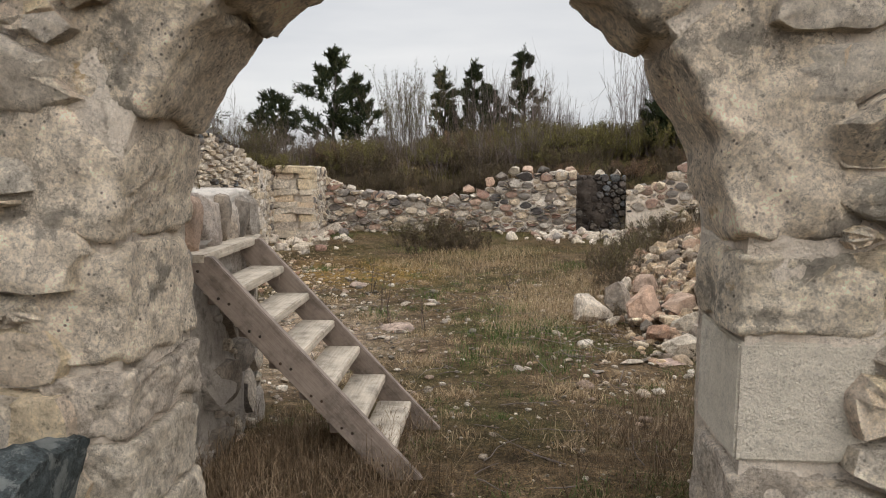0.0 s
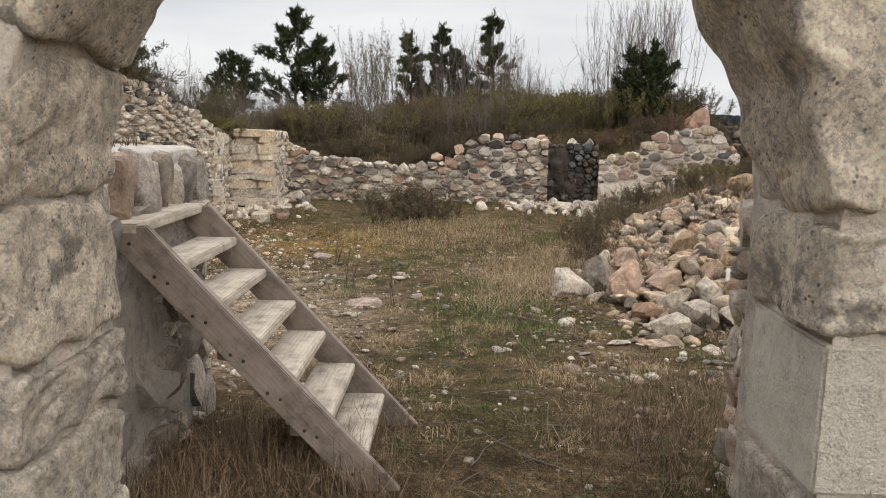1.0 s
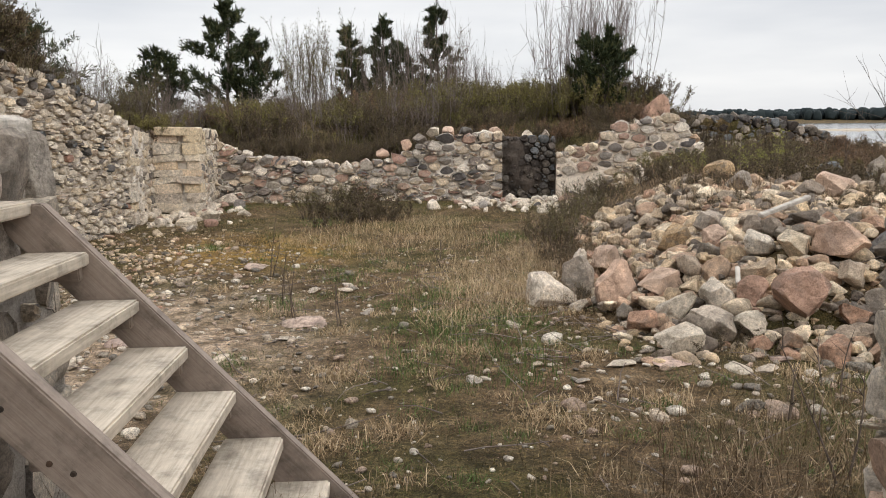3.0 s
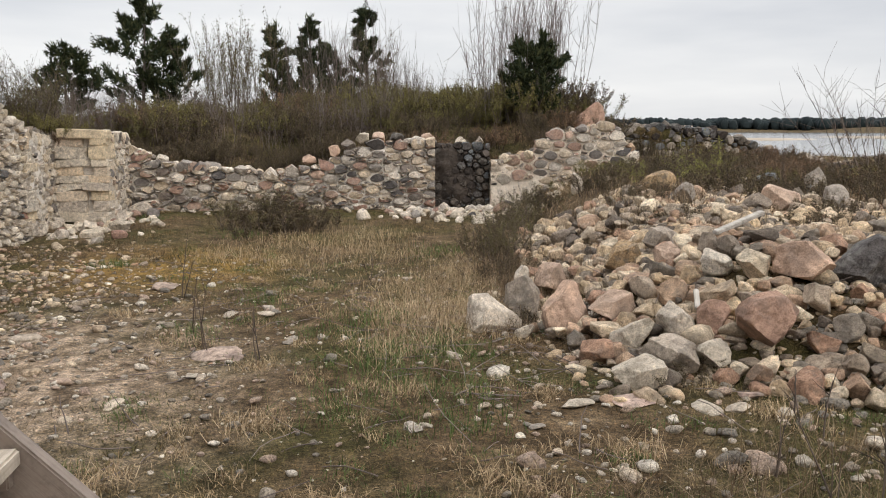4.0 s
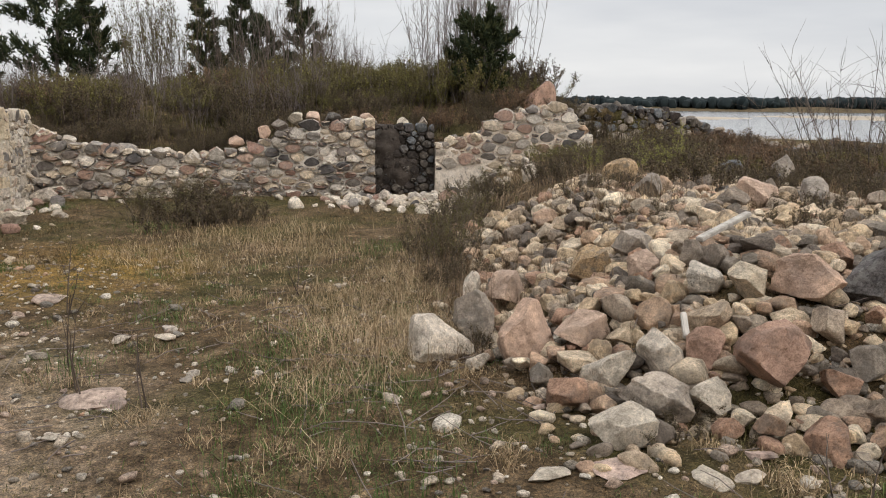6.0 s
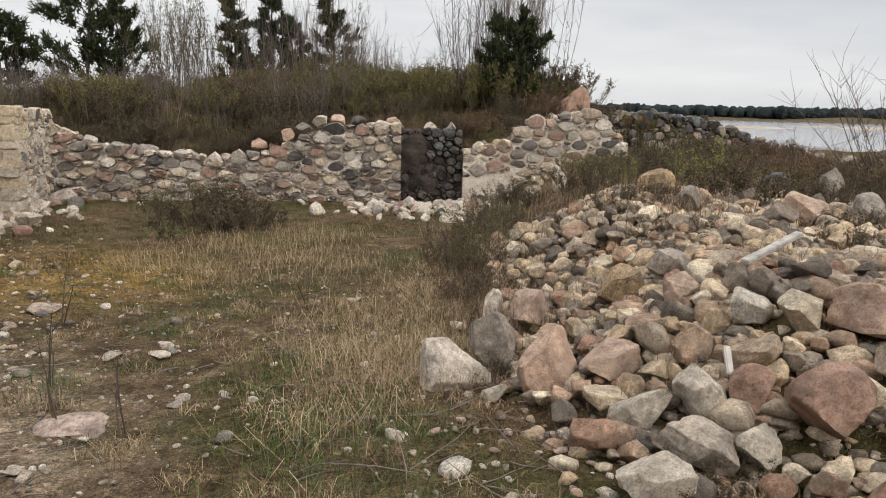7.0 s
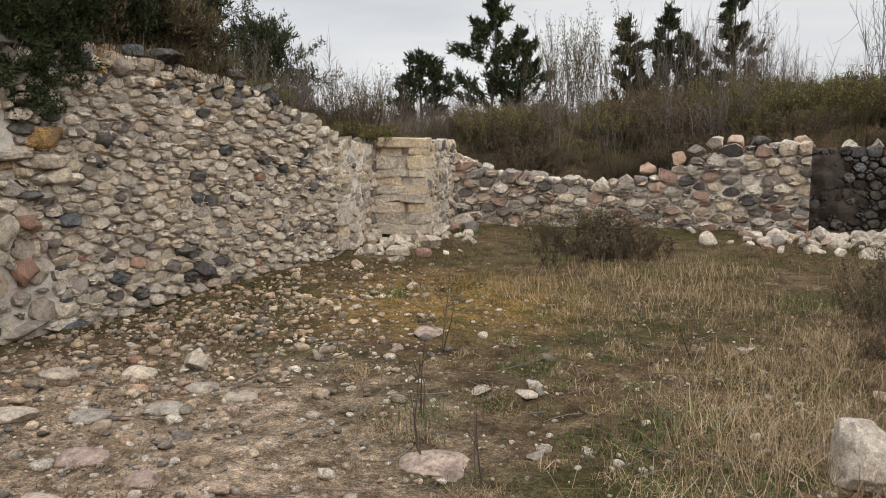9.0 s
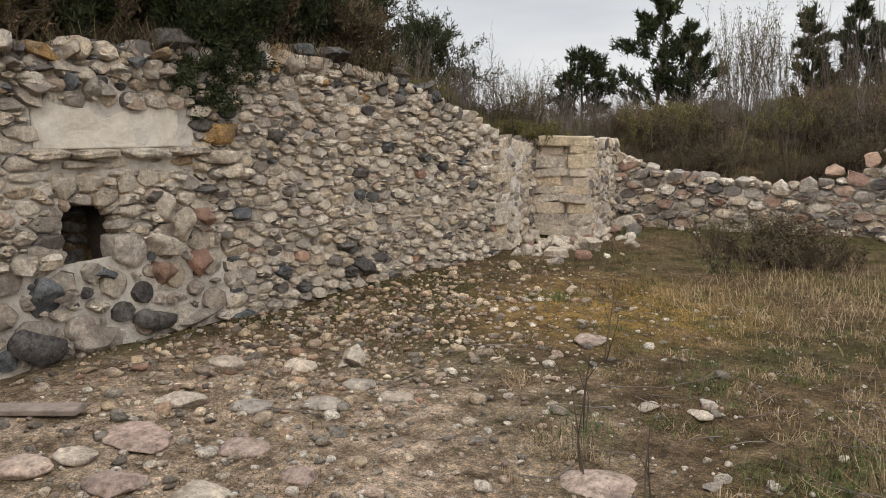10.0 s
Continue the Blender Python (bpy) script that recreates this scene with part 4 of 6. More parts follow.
r4 = np.random.default_rng(41)
a = 0.0
k = 0
for step_deg in (23, 27, 20, 24, 25, 20, 41):
    r1 = AR + float(r4.uniform(0.30, 0.5))
    voussoir(radians(a), radians(a + step_deg), AR - 0.005, r1, k, M_ARCH)
    a += step_deg
    k += 1
xl_j, xr_j = AX - AR, AX + AR
for z0, z1, w in ((-0.1, 0.28, 0.42), (0.28, 0.66, 0.3), (0.66, 0.95, 0.38), (0.95, 1.17, 0.3), (1.17, 1.57, 0.36)):
    jamb_block(xl_j - w, xl_j + 0.005, z0, z1, k, M_ARCH if z1 > 1.2 else M_LIME)
    k += 1
for z0, z1, w in ((-0.1, 0.4, 0.4), (0.4, 0.92, 0.32), (1.305, 1.57, 0.46)):
    jamb_block(xr_j + 0.0, xr_j + w, z0, z1, k, M_LIME if z1 < 1 else M_ARCH, y1=Y1 - 0.12)
    k += 1
bm = bmesh.new()
box_bm(bm, (0.40, 0.44, 0.365), pose(xr_j + 0.215, Y0 + 0.205, 1.11, 0, 0.6, 0), 0.008)
part("cast_block", bm_mesh("cast_block", bm, M_CONCRETE), wall_south, "smooth pale cast block with pitted faces")


def arch_avoid(s, z):
    x = -5.0 + s
    if z > AZ:
        return math.hypot(x - AX, z - AZ) < AR + 0.36
    if 0.86 < z < 1.36 and xr_j - 0.2 < x < xr_j + 0.47:
        return True
    return xl_j - 0.34 < x < xr_j + 0.36


L, at = along([(-5.0, Y0), (3.6, Y0)])
def south_pick(c, z, r):
    return M_OCHRE2 if r.uniform() < 0.1 else (M_CREAM, M_CREAM, M_LIME, M_ARCH)[int(r.integers(0, 4))]


cells = rubble(L, at, -0.05, lambda s: 2.95, 0.10, 26, 1.35, 0.02, 0.06, 0.1, 0.4, avoid=arch_avoid, sides=18, rounding=12.0, reach=1.35)
lay(wall_south, cells, south_pick, 5.2, "cream limestone rubble in mortar", limit=280)

# broken core behind the archway
CORE = [(3.0, 4.5), (1.58, 4.45), (1.44, 4.3), (1.40, 3.9), (1.36, 3.42)]
wall_core, L, at = wall_body("wall_core", CORE, -0.1, lambda s: 1.38 + 0.06 * math.sin(7 * s), 0.5, M_ARCHMORTAR, 0.05, 0.025, 17)
tagged(wall_core, "broken rubble core of the archway wall", "wall", kind="structure")
lay(wall_core, rubble(L, at, 0.0, lambda s: 1.42, 0.062, 37, 1.15, 0.04, 0.03, 0.12, 0.35, reach=1.2), [M_WALL, M_WALL, M_WHITE, M_PINK, M_GREY, M_CREAM], 2.2, "mixed stones in broken mortar", limit=120)


def top_stones(body, pts, ztop, thick, n, size, mats, seed):
    """Loose stones bedded on a broken wall top."""
    r = np.random.default_rng(seed)
    length, at = along(pts)
    for _ in range(n):
        s = r.uniform(0, length)
        x, y, dx, dy = at(s)
        k = r.uniform(0.05, 0.95) * thick
        w = size * float(np.clip(r.lognormal(-0.1, 0.35), 0.5, 1.8))
        m = trs(x - dy * k, y + dx * k, ztop(s) + w * 0.12, r.normal() * 12, r.normal() * 12, r.uniform(0, 360), w * 0.55, w * 0.45, w * 0.36)
        part("stone", stone_mesh("stone", PILE_ROCKS, int(r.integers(0, 12)), mats[int(r.integers(0, len(mats)))]), body, m=m)


top_stones(wall_north, [(-3.4, BACK_Y), (2.05, BACK_Y)], far_top, 0.4, 95, 0.22, [M_BACK, M_BACK, M_GREY], 61)
top_stones(wall_north_2, [(3.25, BACK_Y), (4.6, 17.85), (6.0, 17.6)], far_top2, 0.6, 80, 0.2, [M_BACK, M_PILE], 62)
top_stones(wall_ridge, [(6.2, 21.0), (9, 21.6), (12.0, 22.6), (14.0, 23.3)], ridge_top, 0.8, 110, 0.2, [M_DARK, M_BLACKISH, M_GREY], 63)
top_stones(wall_pier, [(-4.2, 14.45), (-4.2, 16.1)], lambda s: 1.55, 0.4, 14, 0.2, [M_WALL, M_GREY], 64)
top_stones(wall_core, CORE, lambda s: 1.36, 0.4, 40, 0.13, [M_WALL, M_PINK], 65)

# ---- wooden stair ----
def stair():
    st = new("stair")
    tagged(st, "weathered open wooden stair leading up to the ledge", "stair")
    yn, yf = 4.045, 4.80
    run, rise, n = 0.1428, 0.1535, 7
    x_low, z_low = -0.070, 0.472
    sl = 1.08
    for y, nm in ((yn, "stringer"), (yf, "stringer")):
        # a board cut level at the top and at the foot
        xt, zt, zb = -0.912, 1.388, 0.30
        xb = xt + (zt - zb) / sl
        w = 0.19
        prof = [(xt, zt), (xb, zb), (xb - w, zb), (xt - w, zt - 0.012)]
        bm = bmesh.new()
        vs = [bm.verts.new((px, 0.0, pz)) for px, pz in prof]
        fc = bm.faces.new(vs)
        ex = bmesh.ops.extrude_face_region(bm, geom=[fc])
        bmesh.ops.translate(bm, vec=(0, 0.045, 0), verts=[g for g in ex["geom"] if isinstance(g, bmesh.types.BMVert)])
        bmesh.ops.bevel(bm, geom=bm.edges[:], offset=0.005, segments=2, affect="EDGES")
        bmesh.ops.recalc_face_normals(bm, faces=bm.faces[:])
        me = bm_mesh(nm, bm, M_STRING)
        # turn the mesh so that its own x runs along the board, for the grain
        ang = math.atan2(-sl, 1)
        rot = Matrix.Rotation(ang, 4, (0, -1, 0))
        me.transform(rot.inverted())
        sb = part(nm, me, st, "brown-grey board with bolt heads", Matrix.Translation((0, y, 0)) @ rot)
        for i in range(n):
            for dx, dz in ((-0.10, -0.05), (-0.05, -0.075)):
                bm = bmesh.new()
                bmesh.ops.create_cone(bm, cap_ends=True, segments=10, radius1=0.008, radius2=0.006, depth=0.006, matrix=pose(0, 0, 0, 90, 0, 0))
                p = Matrix.Translation((x_low - i * run + dx, (y - 0.002 if y == yn else y + 0.047), z_low + i * rise + dz))
                part("bolt", bm_mesh("bolt", bm, M_IRON), sb, "rusty bolt head", rot.inverted() @ Matrix.Translation((0, -y, 0)) @ p)
    for i in range(n):
        zt = z_low + i * rise + rng.normal() * 0.003
        x1 = x_low - i * run
        bm = bmesh.new()
        depth = 0.19
        top = i == n - 1
        long = yf - yn + (0.05 if top else -0.045)
        box_bm(bm, (long, depth, 0.042), Matrix(), 0.006)
        yc = (yn + yf + 0.045) / 2 + (0.0 if top else 0.0)
        part("tread", bm_mesh("tread", bm, M_TREAD), st, "", pose(x1 - depth / 2 - (0.015 if top else 0), yc, zt - 0.021 + (0.006 if top else 0), 0, 0, 90 + rng.normal() * 0.4))
        if not top:
            for y in (yn + 0.045 + 0.016, yf - 0.016):
                bm = bmesh.new()
                box_bm(bm, (0.15, 0.03, 0.045), Matrix(), 0.004)
                part("cleat", bm_mesh("cleat", bm, M_STRING), st, "", pose(x1 - depth / 2, y, zt - 0.066))
    return st


M_IRON = plain_mat("rusty_iron", [(0, (0.03, 0.025, 0.022)), (1, (0.07, 0.045, 0.03))], 60, 0.7)
stair()

# ---- loose rocks ----
def loose(name, x, y, w, d, h, mat, label, seed, sink=0.18, rz=None, tilt=8, pool=BIG_ROCKS, z=None, group="", category="rock"):
    r = np.random.default_rng(seed)
    z0 = float(height(np.array([x]), np.array([y]))[0]) if z is None else z
    m = trs(x, y, z0 + h * (0.5 - sink), r.normal() * tilt, r.normal() * tilt, r.uniform(0, 360) if rz is None else rz, w / 2, d / 2, h / 2)
    ob = new(name, stone_mesh(name, pool, seed, mat))
    ob.matrix_world = m
    return tagged(ob, label, category, group)


HEROES = []


def hero(x, y, w, d, h, mat, label, seed, sink=0.14, rz=None):
    HEROES.append((x, y, w))
    return loose("rock", x, y, w, d, h, mat, label, seed, sink, rz)


hero(1.40, 9.0, 0.46, 0.40, 0.32, M_WHITE, "white-topped angular rock at the grass edge", 1, 0.12, 20)
hero(2.03, 7.5, 0.36, 0.28, 0.22, M_WHITE, "smooth white limestone lying on the turf", 2, 0.12, 10)
hero(1.62, 8.72, 0.17, 0.14, 0.10, M_WHITE, "small white stone in the grass", 3)
hero(1.96, 8.75, 0.48, 0.42, 0.42, M_PINK, "rounded pink granite boulder", 4, 0.15, 70)
hero(2.97, 7.72, 0.54, 0.46, 0.46, M_RED, "red granite boulder with a cracked face", 5, 0.15, 40)
hero(1.72, 9.35, 0.40, 0.34, 0.44, M_GREY, "upright grey rock wrapped in weeds", 6)
hero(2.54, 8.08, 0.30, 0.24, 0.30, M_WHITE, "pale angular limestone in the pile", 7, 0.1)
hero(2.36, 7.72, 0.38, 0.32, 0.26, M_GREY, "low grey rock with tufts of dry heather", 8)
hero(2.63, 7.66, 0.32, 0.22, 0.2, M_WHITE, "white stone beside the red boulder", 9, 0.1)
hero(3.50, 8.12, 0.44, 0.40, 0.36, M_PINK, "brown-pink boulder in the pile", 10)
hero(3.95, 8.1, 0.46, 0.46, 0.40, M_DARK, "dark grey boulder in the pile", 11)
hero(3.24, 8.30, 0.34, 0.28, 0.28, M_LIME, "cream-coloured rock in the pile", 12)
hero(2.24, 8.12, 0.36, 0.24, 0.2, M_WHITE, "long pale stone in the pile", 13, 0.1)
hero(2.76, 7.98, 0.3, 0.24, 0.26, M_RED, "small reddish granite rock", 15)
hero(3.06, 8.55, 0.32, 0.26, 0.24, M_LIME, "cream limestone bedded in the rock pile", 16)
hero(2.93, 9.10, 0.26, 0.24, 0.26, M_PINK, "pink broken rock in the pile", 17)
hero(3.04, 9.52, 0.30, 0.28, 0.3, M_GREY, "rounded warm grey stone on the pile", 18)
hero(2.74, 9.66, 0.42, 0.34, 0.34, M_OCHRE, "mossy ochre-stained rock on the pile", 19)
hero(2.22, 10.0, 0.40, 0.34, 0.36, M_PINK, "pinkish rounded rock in the pile", 20)
hero(2.0, 10.5, 0.28, 0.2, 0.34, M_WHITE, "upright pale rock in the weeds", 21)
hero(2.25, 8.6, 0.36, 0.3, 0.24, M_PINK, "broad pinkish rock in the pile", 22)
hero(4.5, 13.0, 0.5, 0.4, 0.42, M_OCHRE, "lichened yellow-grey boulder on the mound", 23)
hero(5.0, 11.0, 0.5, 0.4, 0.4, M_PINK, "round pinkish boulder on the mound", 24)
hero(4.3, 11.9, 0.42, 0.34, 0.36, M_GREY, "grey boulder on the mound", 25)
hero(5.8, 9.2, 0.7, 0.6, 0.6, M_DARK, "large dark boulder at the edge of the mound", 26)
loose("boulder", 5.45, 18.7, 0.66, 0.55, 0.86, M_RED, "upright red-faced boulder on the wall end", 14, 0.2, 24, 4, BIG_ROCKS, 1.5)
dark = new("dark_boulder", stone_mesh("dark_boulder", BIG_ROCKS, 3, M_SLATE))
dark.matrix_world = trs(-1.16, 2.62, 0.56, 4, 3, 25, 0.34, 0.32, 0.46)
tagged(dark, "angular dark slate boulder against the arch wall", "boulder")
# small stones and slabs that lie singly on the turf
for k, (x, y, w) in enumerate(((-0.75, 8.13, 0.12), (-0.42, 9.78, 0.2), (-0.6, 8.64, 0.26), (-0.17, 8.93, 0.14), (1.56, 7.24, 0.22), (1.01, 8.27, 0.14), (1.92, 7.2, 0.3), (0.59, 7.05, 0.14), (0.67, 7.1, 0.08), (1.25, 6.95, 0.1), (2.62, 7.2, 0.16), (2.44, 7.01, 0.15), (2.25, 7.04, 0.24), (3.06, 7.3, 0.2), (1.8, 8.05, 0.1), (1.98, 8.01, 0.14), (-0.72, 9.73, 0.17), (-0.4, 9.95, 0.15), (-1.47, 10.96, 0.3), (-1.1, 7.6, 0.15))):
    loose("field_stone", x, y, w, w * 0.7, w * (0.3 if w < 0.2 else 0.2), (M_WHITE, M_FLAGPALE, M_FLAG, M_FLAGPALE)[k % 4], "pale stone lying loose on the turf", 120 + k, 0.2, None, 6, PILE_ROCKS, None, "loose stones on the turf", "stone")
for k, (x, y, w, mat) in enumerate(((-3.06, 8.02, 0.50, M_FLAG), (-2.72, 7.6, 0.38, M_FLAG), (-2.26, 7.7, 0.34, M_FLAGPALE), (-2.46, 8.2, 0.30, M_FLAG), (-1.95, 8.04, 0.2, M_FLAG), (-3.26, 7.46, 0.34, M_FLAG), (-3.15, 7.67, 0.28, M_FLAGPALE), (-3.34, 8.55, 0.36, M_FLAGPALE), (-2.53, 8.97, 0.28, M_FLAGPALE), (-2.55, 9.39, 0.26, M_FLAGPALE), (-2.19, 9.26, 0.26, M_FLAGPALE), (-3.23, 9.56, 0.30, M_FLAGPALE), (-0.67, 8.73, 0.4, M_FLAG), (-3.7, 9.3, 0.3, M_FLAGPALE), (-2.9, 8.7, 0.3, M_FLAGPALE))):
    loose("flagstone", x, y, w, w * 0.72, 0.08, mat, "flat worn slab set flush in the floor", 150 + k, 0.38, float(rng.uniform(-15, 15)), 2, BOXES_FLAT, None, "slabs of the old floor", "slab")
loose("field_stone", -2.92, 9.8, 0.22, 0.18, 0.17, M_WHITE, "angular white stone on the gravel", 170, 0.1, None, 8, PILE_ROCKS, None, "loose stones on the turf", "stone")
for x, y, w, z, mat, s in ((0.45, 18.1, 0.3, 1.22, M_GREY, 1), (0.72, 18.1, 0.34, 1.36, M_WHITE, 2), (1.05, 18.1, 0.3, 1.36, M_PINK, 3), (1.35, 18.1, 0.36, 1.33, M_DARK, 4), (0.2, 18.1, 0.3, 1.1, M_PINK, 5), (-0.3, 18.15, 0.34, 0.92, M_PINK, 6), (2.0, 18.3, 0.28, 1.33, M_PINK, 7), (2.7, 18.45, 0.24, 1.27, M_WHITE, 8), (3.05, 18.4, 0.22, 1.27, M_GREY, 9)):
    loose("capstone", x, y, w, 0.26, 0.24, mat, "loose rounded stone lying on the low wall", 60 + s, 0.0, None, 8, PILE_ROCKS, z, "stones on the far wall", "stone")


def scatter_pile(n, seed, region, size, mats, sub_limit, name, label, group, stack=0.0):
    r = np.random.default_rng(seed)
    placed, rest, made = [], {}, 0
    tries = 0
    while len(placed) < n and tries < n * 60:
        tries += 1
        x, y = region(r)
        if x is None:
            continue
        w = size * float(np.clip(r.lognormal(-0.15, 0.38), 0.4, 2.0))
        if any((x - a) ** 2 + (y - b) ** 2 < (0.42 * (w + c)) ** 2 for a, b, c in HEROES):
            continue
        if any((x - a) ** 2 + (y - b) ** 2 < (0.31 * (w + c)) ** 2 for a, b, c in placed):
            continue
        placed.append((x, y, w))
    placed.sort(key=lambda p: p[1])
    for i, (x, y, w) in enumerate(placed):
        z = float(height(np.array([x]), np.array([y]))[0])
        h = w * r.uniform(0.6, 0.95)
        m = trs(x, y, z + h * r.uniform(0.12, 0.3) + stack * r.uniform(0, 1), r.normal() * 16, r.normal() * 16, r.uniform(0, 360), w * 0.56, w * r.uniform(0.38, 0.52), h * 0.55)
        k = int(r.integers(0, 18))
        mat = mats[int(r.integers(0, len(mats)))]
        if made < sub_limit:
            ob = new(name, stone_mesh(name, PILE_ROCKS, k, mat))
            ob.matrix_world = m
            tagged(ob, label, "rock", group)
            made += 1
        else:
            rest.setdefault(mat.name, []).append((k, m))
    for mat in {q.name: q for q in mats}.values():
        if rest.get(mat.name):
            tagged(new("rubble", joined("rubble", PILE_ROCKS, rest[mat.name], mat)), label, "rubble", kind="stuff")


def pile_region(r):
    x, y = r.uniform(1.5, 6.4), r.uniform(6.9, 13.5)
    d = x - float(xr(y))
    if d < 0.1 or (d > 3.2 and r.uniform() < 0.8) or (y > 10.8 and r.uniform() < 0.72):
        return None, None
    return x, y


scatter_pile(1550, 71, pile_region, 0.165, [M_PILE], 215, "rock", "mixed grey, pink and cream rock in the tumbled pile", "rocks of the pile", 0.07)


def foot_region(r):
    """Stones spilled below the filled doorway and along the far walls."""
    u = r.uniform()
    if u < 0.55:
        return r.normal(2.5, 0.75), r.normal(16.6, 0.55)
    if u < 0.93:
        return r.normal(-3.5, 0.4), r.normal(15.9, 0.9)
    return r.uniform(-3.5, 6), r.uniform(17.2, 17.8)


scatter_pile(190, 72, foot_region, 0.21, [M_WHITE, M_LIME, M_BACK], 35, "rock", "pale stone spilled at the foot of the wall", "stones below the far wall")


def field_region(r):
    return r.uniform(5, 13), r.uniform(10, 22)


scatter_pile(260, 74, field_region, 0.24, [M_GREY, M_DARK, M_DARK], 0, "rubble", "grey stones scattered over rough ground", "")


def pebbles(n, seed, draw, size, mat, label):
    r = np.random.default_rng(seed)
    x, y = draw(r, n)
    ok = (x > xl(y) + 0.05) & ~((x < -1.0) & (y < 5.3))
    x, y = x[ok], y[ok]
    z = height(x, y)
    w = size * np.clip(r.lognormal(-0.2, 0.55, len(x)), 0.3, 3.2)
    items = [(int(r.integers(0, 6)), trs(a, b, c + q * 0.12, r.normal() * 10, r.normal() * 10, r.uniform(0, 360), q * 0.6, q * 0.45, q * 0.3)) for a, b, c, q in zip(x, y, z, w)]
    tagged(new("gravel", joined("gravel", PEBBLES, items, mat)), label, "gravel", kind="stuff")


pebbles(2200, 75, lambda r, n: (r.normal(-2.6, 1.3, n), r.normal(8.6, 1.9, n)), 0.035, M_PILE2, "pale broken stone on the bare floor")
pebbles(2600, 76, lambda r, n: (r.normal(-3.5, 0.8, n), r.normal(10.8, 1.5, n)), 0.04, M_PILE, "grey rubble below the tall wall")
pebbles(1000, 77, lambda r, n: (r.uniform(-2.5, 4.5, n), 3.6 + 9 * r.uniform(0, 1, n)), 0.028, M_PILE2, "small white stones strewn over the turf")
pebbles(520, 78, lambda r, n: (r.uniform(1.0, 4.8, n), r.uniform(6.0, 8.5, n)), 0.05, M_PILE2, "pale stones at the edge of the pile")
pebbles(800, 81, lambda r, n: (r.uniform(1.7, 4.6, n), r.uniform(7.2, 10.5, n)), 0.085, M_PILE, "broken stones filling the gaps of the pile")
pebbles(1000, 79, lambda r, n: (r.uniform(2.5, 6, n), r.uniform(7.5, 11.5, n)), 0.10, M_PILE, "small broken stones between the rocks")


def plank(x, y, z, length, wide, rz, ry, mat, label, name="plank"):
    bm = bmesh.new()
    box_bm(bm, (length, wide, 0.035), Matrix(), 0.006)
    ob = new(name, bm_mesh(name, bm, mat))
    ob.matrix_world = pose(x, y, z, 4, ry, rz)
    return tagged(ob, label, "plank")


pebbles(2600, 80, lambda r, n: (r.uniform(-4.5, 4.5, n), 3.6 + 10 * r.uniform(0, 1, n)), 0.016, M_PILE2, "fine pale chips in the turf")
plank(3.55, 9.14, 0.86, 0.74, 0.055, 32, -9, M_OLDWOOD, "bleached wooden lath lying on the rock pile")
plank(2.72, 8.15, 0.44, 0.2, 0.035, 70, -30, M_OLDWOOD, "grey lath stuck between the rocks")
plank(-3.95, 7.9, 0.10, 0.75, 0.13, 22, -2, M_STRING, "dark weathered plank on the old floor")

# ---- plants ----
def blades(name, x, y, hgt, wid, lean, mat, label, seed, category="grass", z=None):
    r = np.random.default_rng(seed)
    n = len(x)
    z = height(x, y) if z is None else z
    a = r.uniform(0, 6.283, n)
    b = r.uniform(0, 6.283, n)
    ln = np.abs(r.normal(0, lean, n))
    cx, cy = np.cos(a) * wid / 2, np.sin(a) * wid / 2
    px, py = np.cos(b) * ln * hgt, np.sin(b) * ln * hgt
    z = z - 0.01
    v = np.empty((n, 5, 3))
    v[:, 0] = np.stack([x - cx, y - cy, z], -1)
    v[:, 1] = np.stack([x + cx, y + cy, z], -1)
    v[:, 2] = np.stack([x - cx * 0.7 + px * 0.35, y - cy * 0.7 + py * 0.35, z + hgt * 0.6], -1)
    v[:, 3] = np.stack([x + cx * 0.7 + px * 0.35, y + cy * 0.7 + py * 0.35, z + hgt * 0.6], -1)
    v[:, 4] = np.stack([x + px, y + py, z + hgt * np.maximum(0.35, 1 - ln * 0.5)], -1)
    f = np.array([[0, 1, 3], [0, 3, 2], [2, 3, 4]])
    fs = (np.arange(n)[:, None, None] * 5 + f[None]).reshape(-1, 3)
    ob = new(name, mesh_from(name, v.reshape(-1, 3), fs, mat, False))
    return tagged(ob, label, category, kind="stuff")


def clear_of(x, y):
    """True where turf can grow: inside the court, off the mound and off the bare floor."""
    ok = (x > xl(y) + 0.15) & (y < 17.8)
    ok &= ~((x < -0.95) & (y < 5.3))
    return ok


def lawn():
    r = np.random.default_rng(81)
    n = 330000
    x, y = r.uniform(-4.9, 6.5, n), 3.6 + 14.3 * r.uniform(0, 1, n) ** 1.35
    q = np.stack([x, y], -1)
    dens = 0.66 + 0.6 * wob(q, 82, 1.3) + 0.25 * wob(q, 83, 5.0)
    bare = np.exp(-(((x + 2.6) / 1.9) ** 2 + ((y - 8.0) / 2.6) ** 2))
    dens = dens - 0.95 * bare - 0.35 * sm(0.6, 1.6, x - xr(y)) * (y > 6.8)
    ok = clear_of(x, y) & (r.uniform(0, 1, n) < dens)
    x, y = x[ok], y[ok]
    path = np.exp(-((x - 0.4 * np.sin(0.35 * y)) / 1.3) ** 2) * (y < 9)
    h = r.uniform(0.015, 0.05, len(x)) * (1 + 1.0 * (wob(np.stack([x, y], -1), 84, 2.2) > 0.35) * (1 - 0.8 * path)) * (1 - 0.35 * path)
    blades("grass", x, y, h, 0.0045, 1.7, M_GRASS, "short mixed green and dry turf", 85)


lawn()


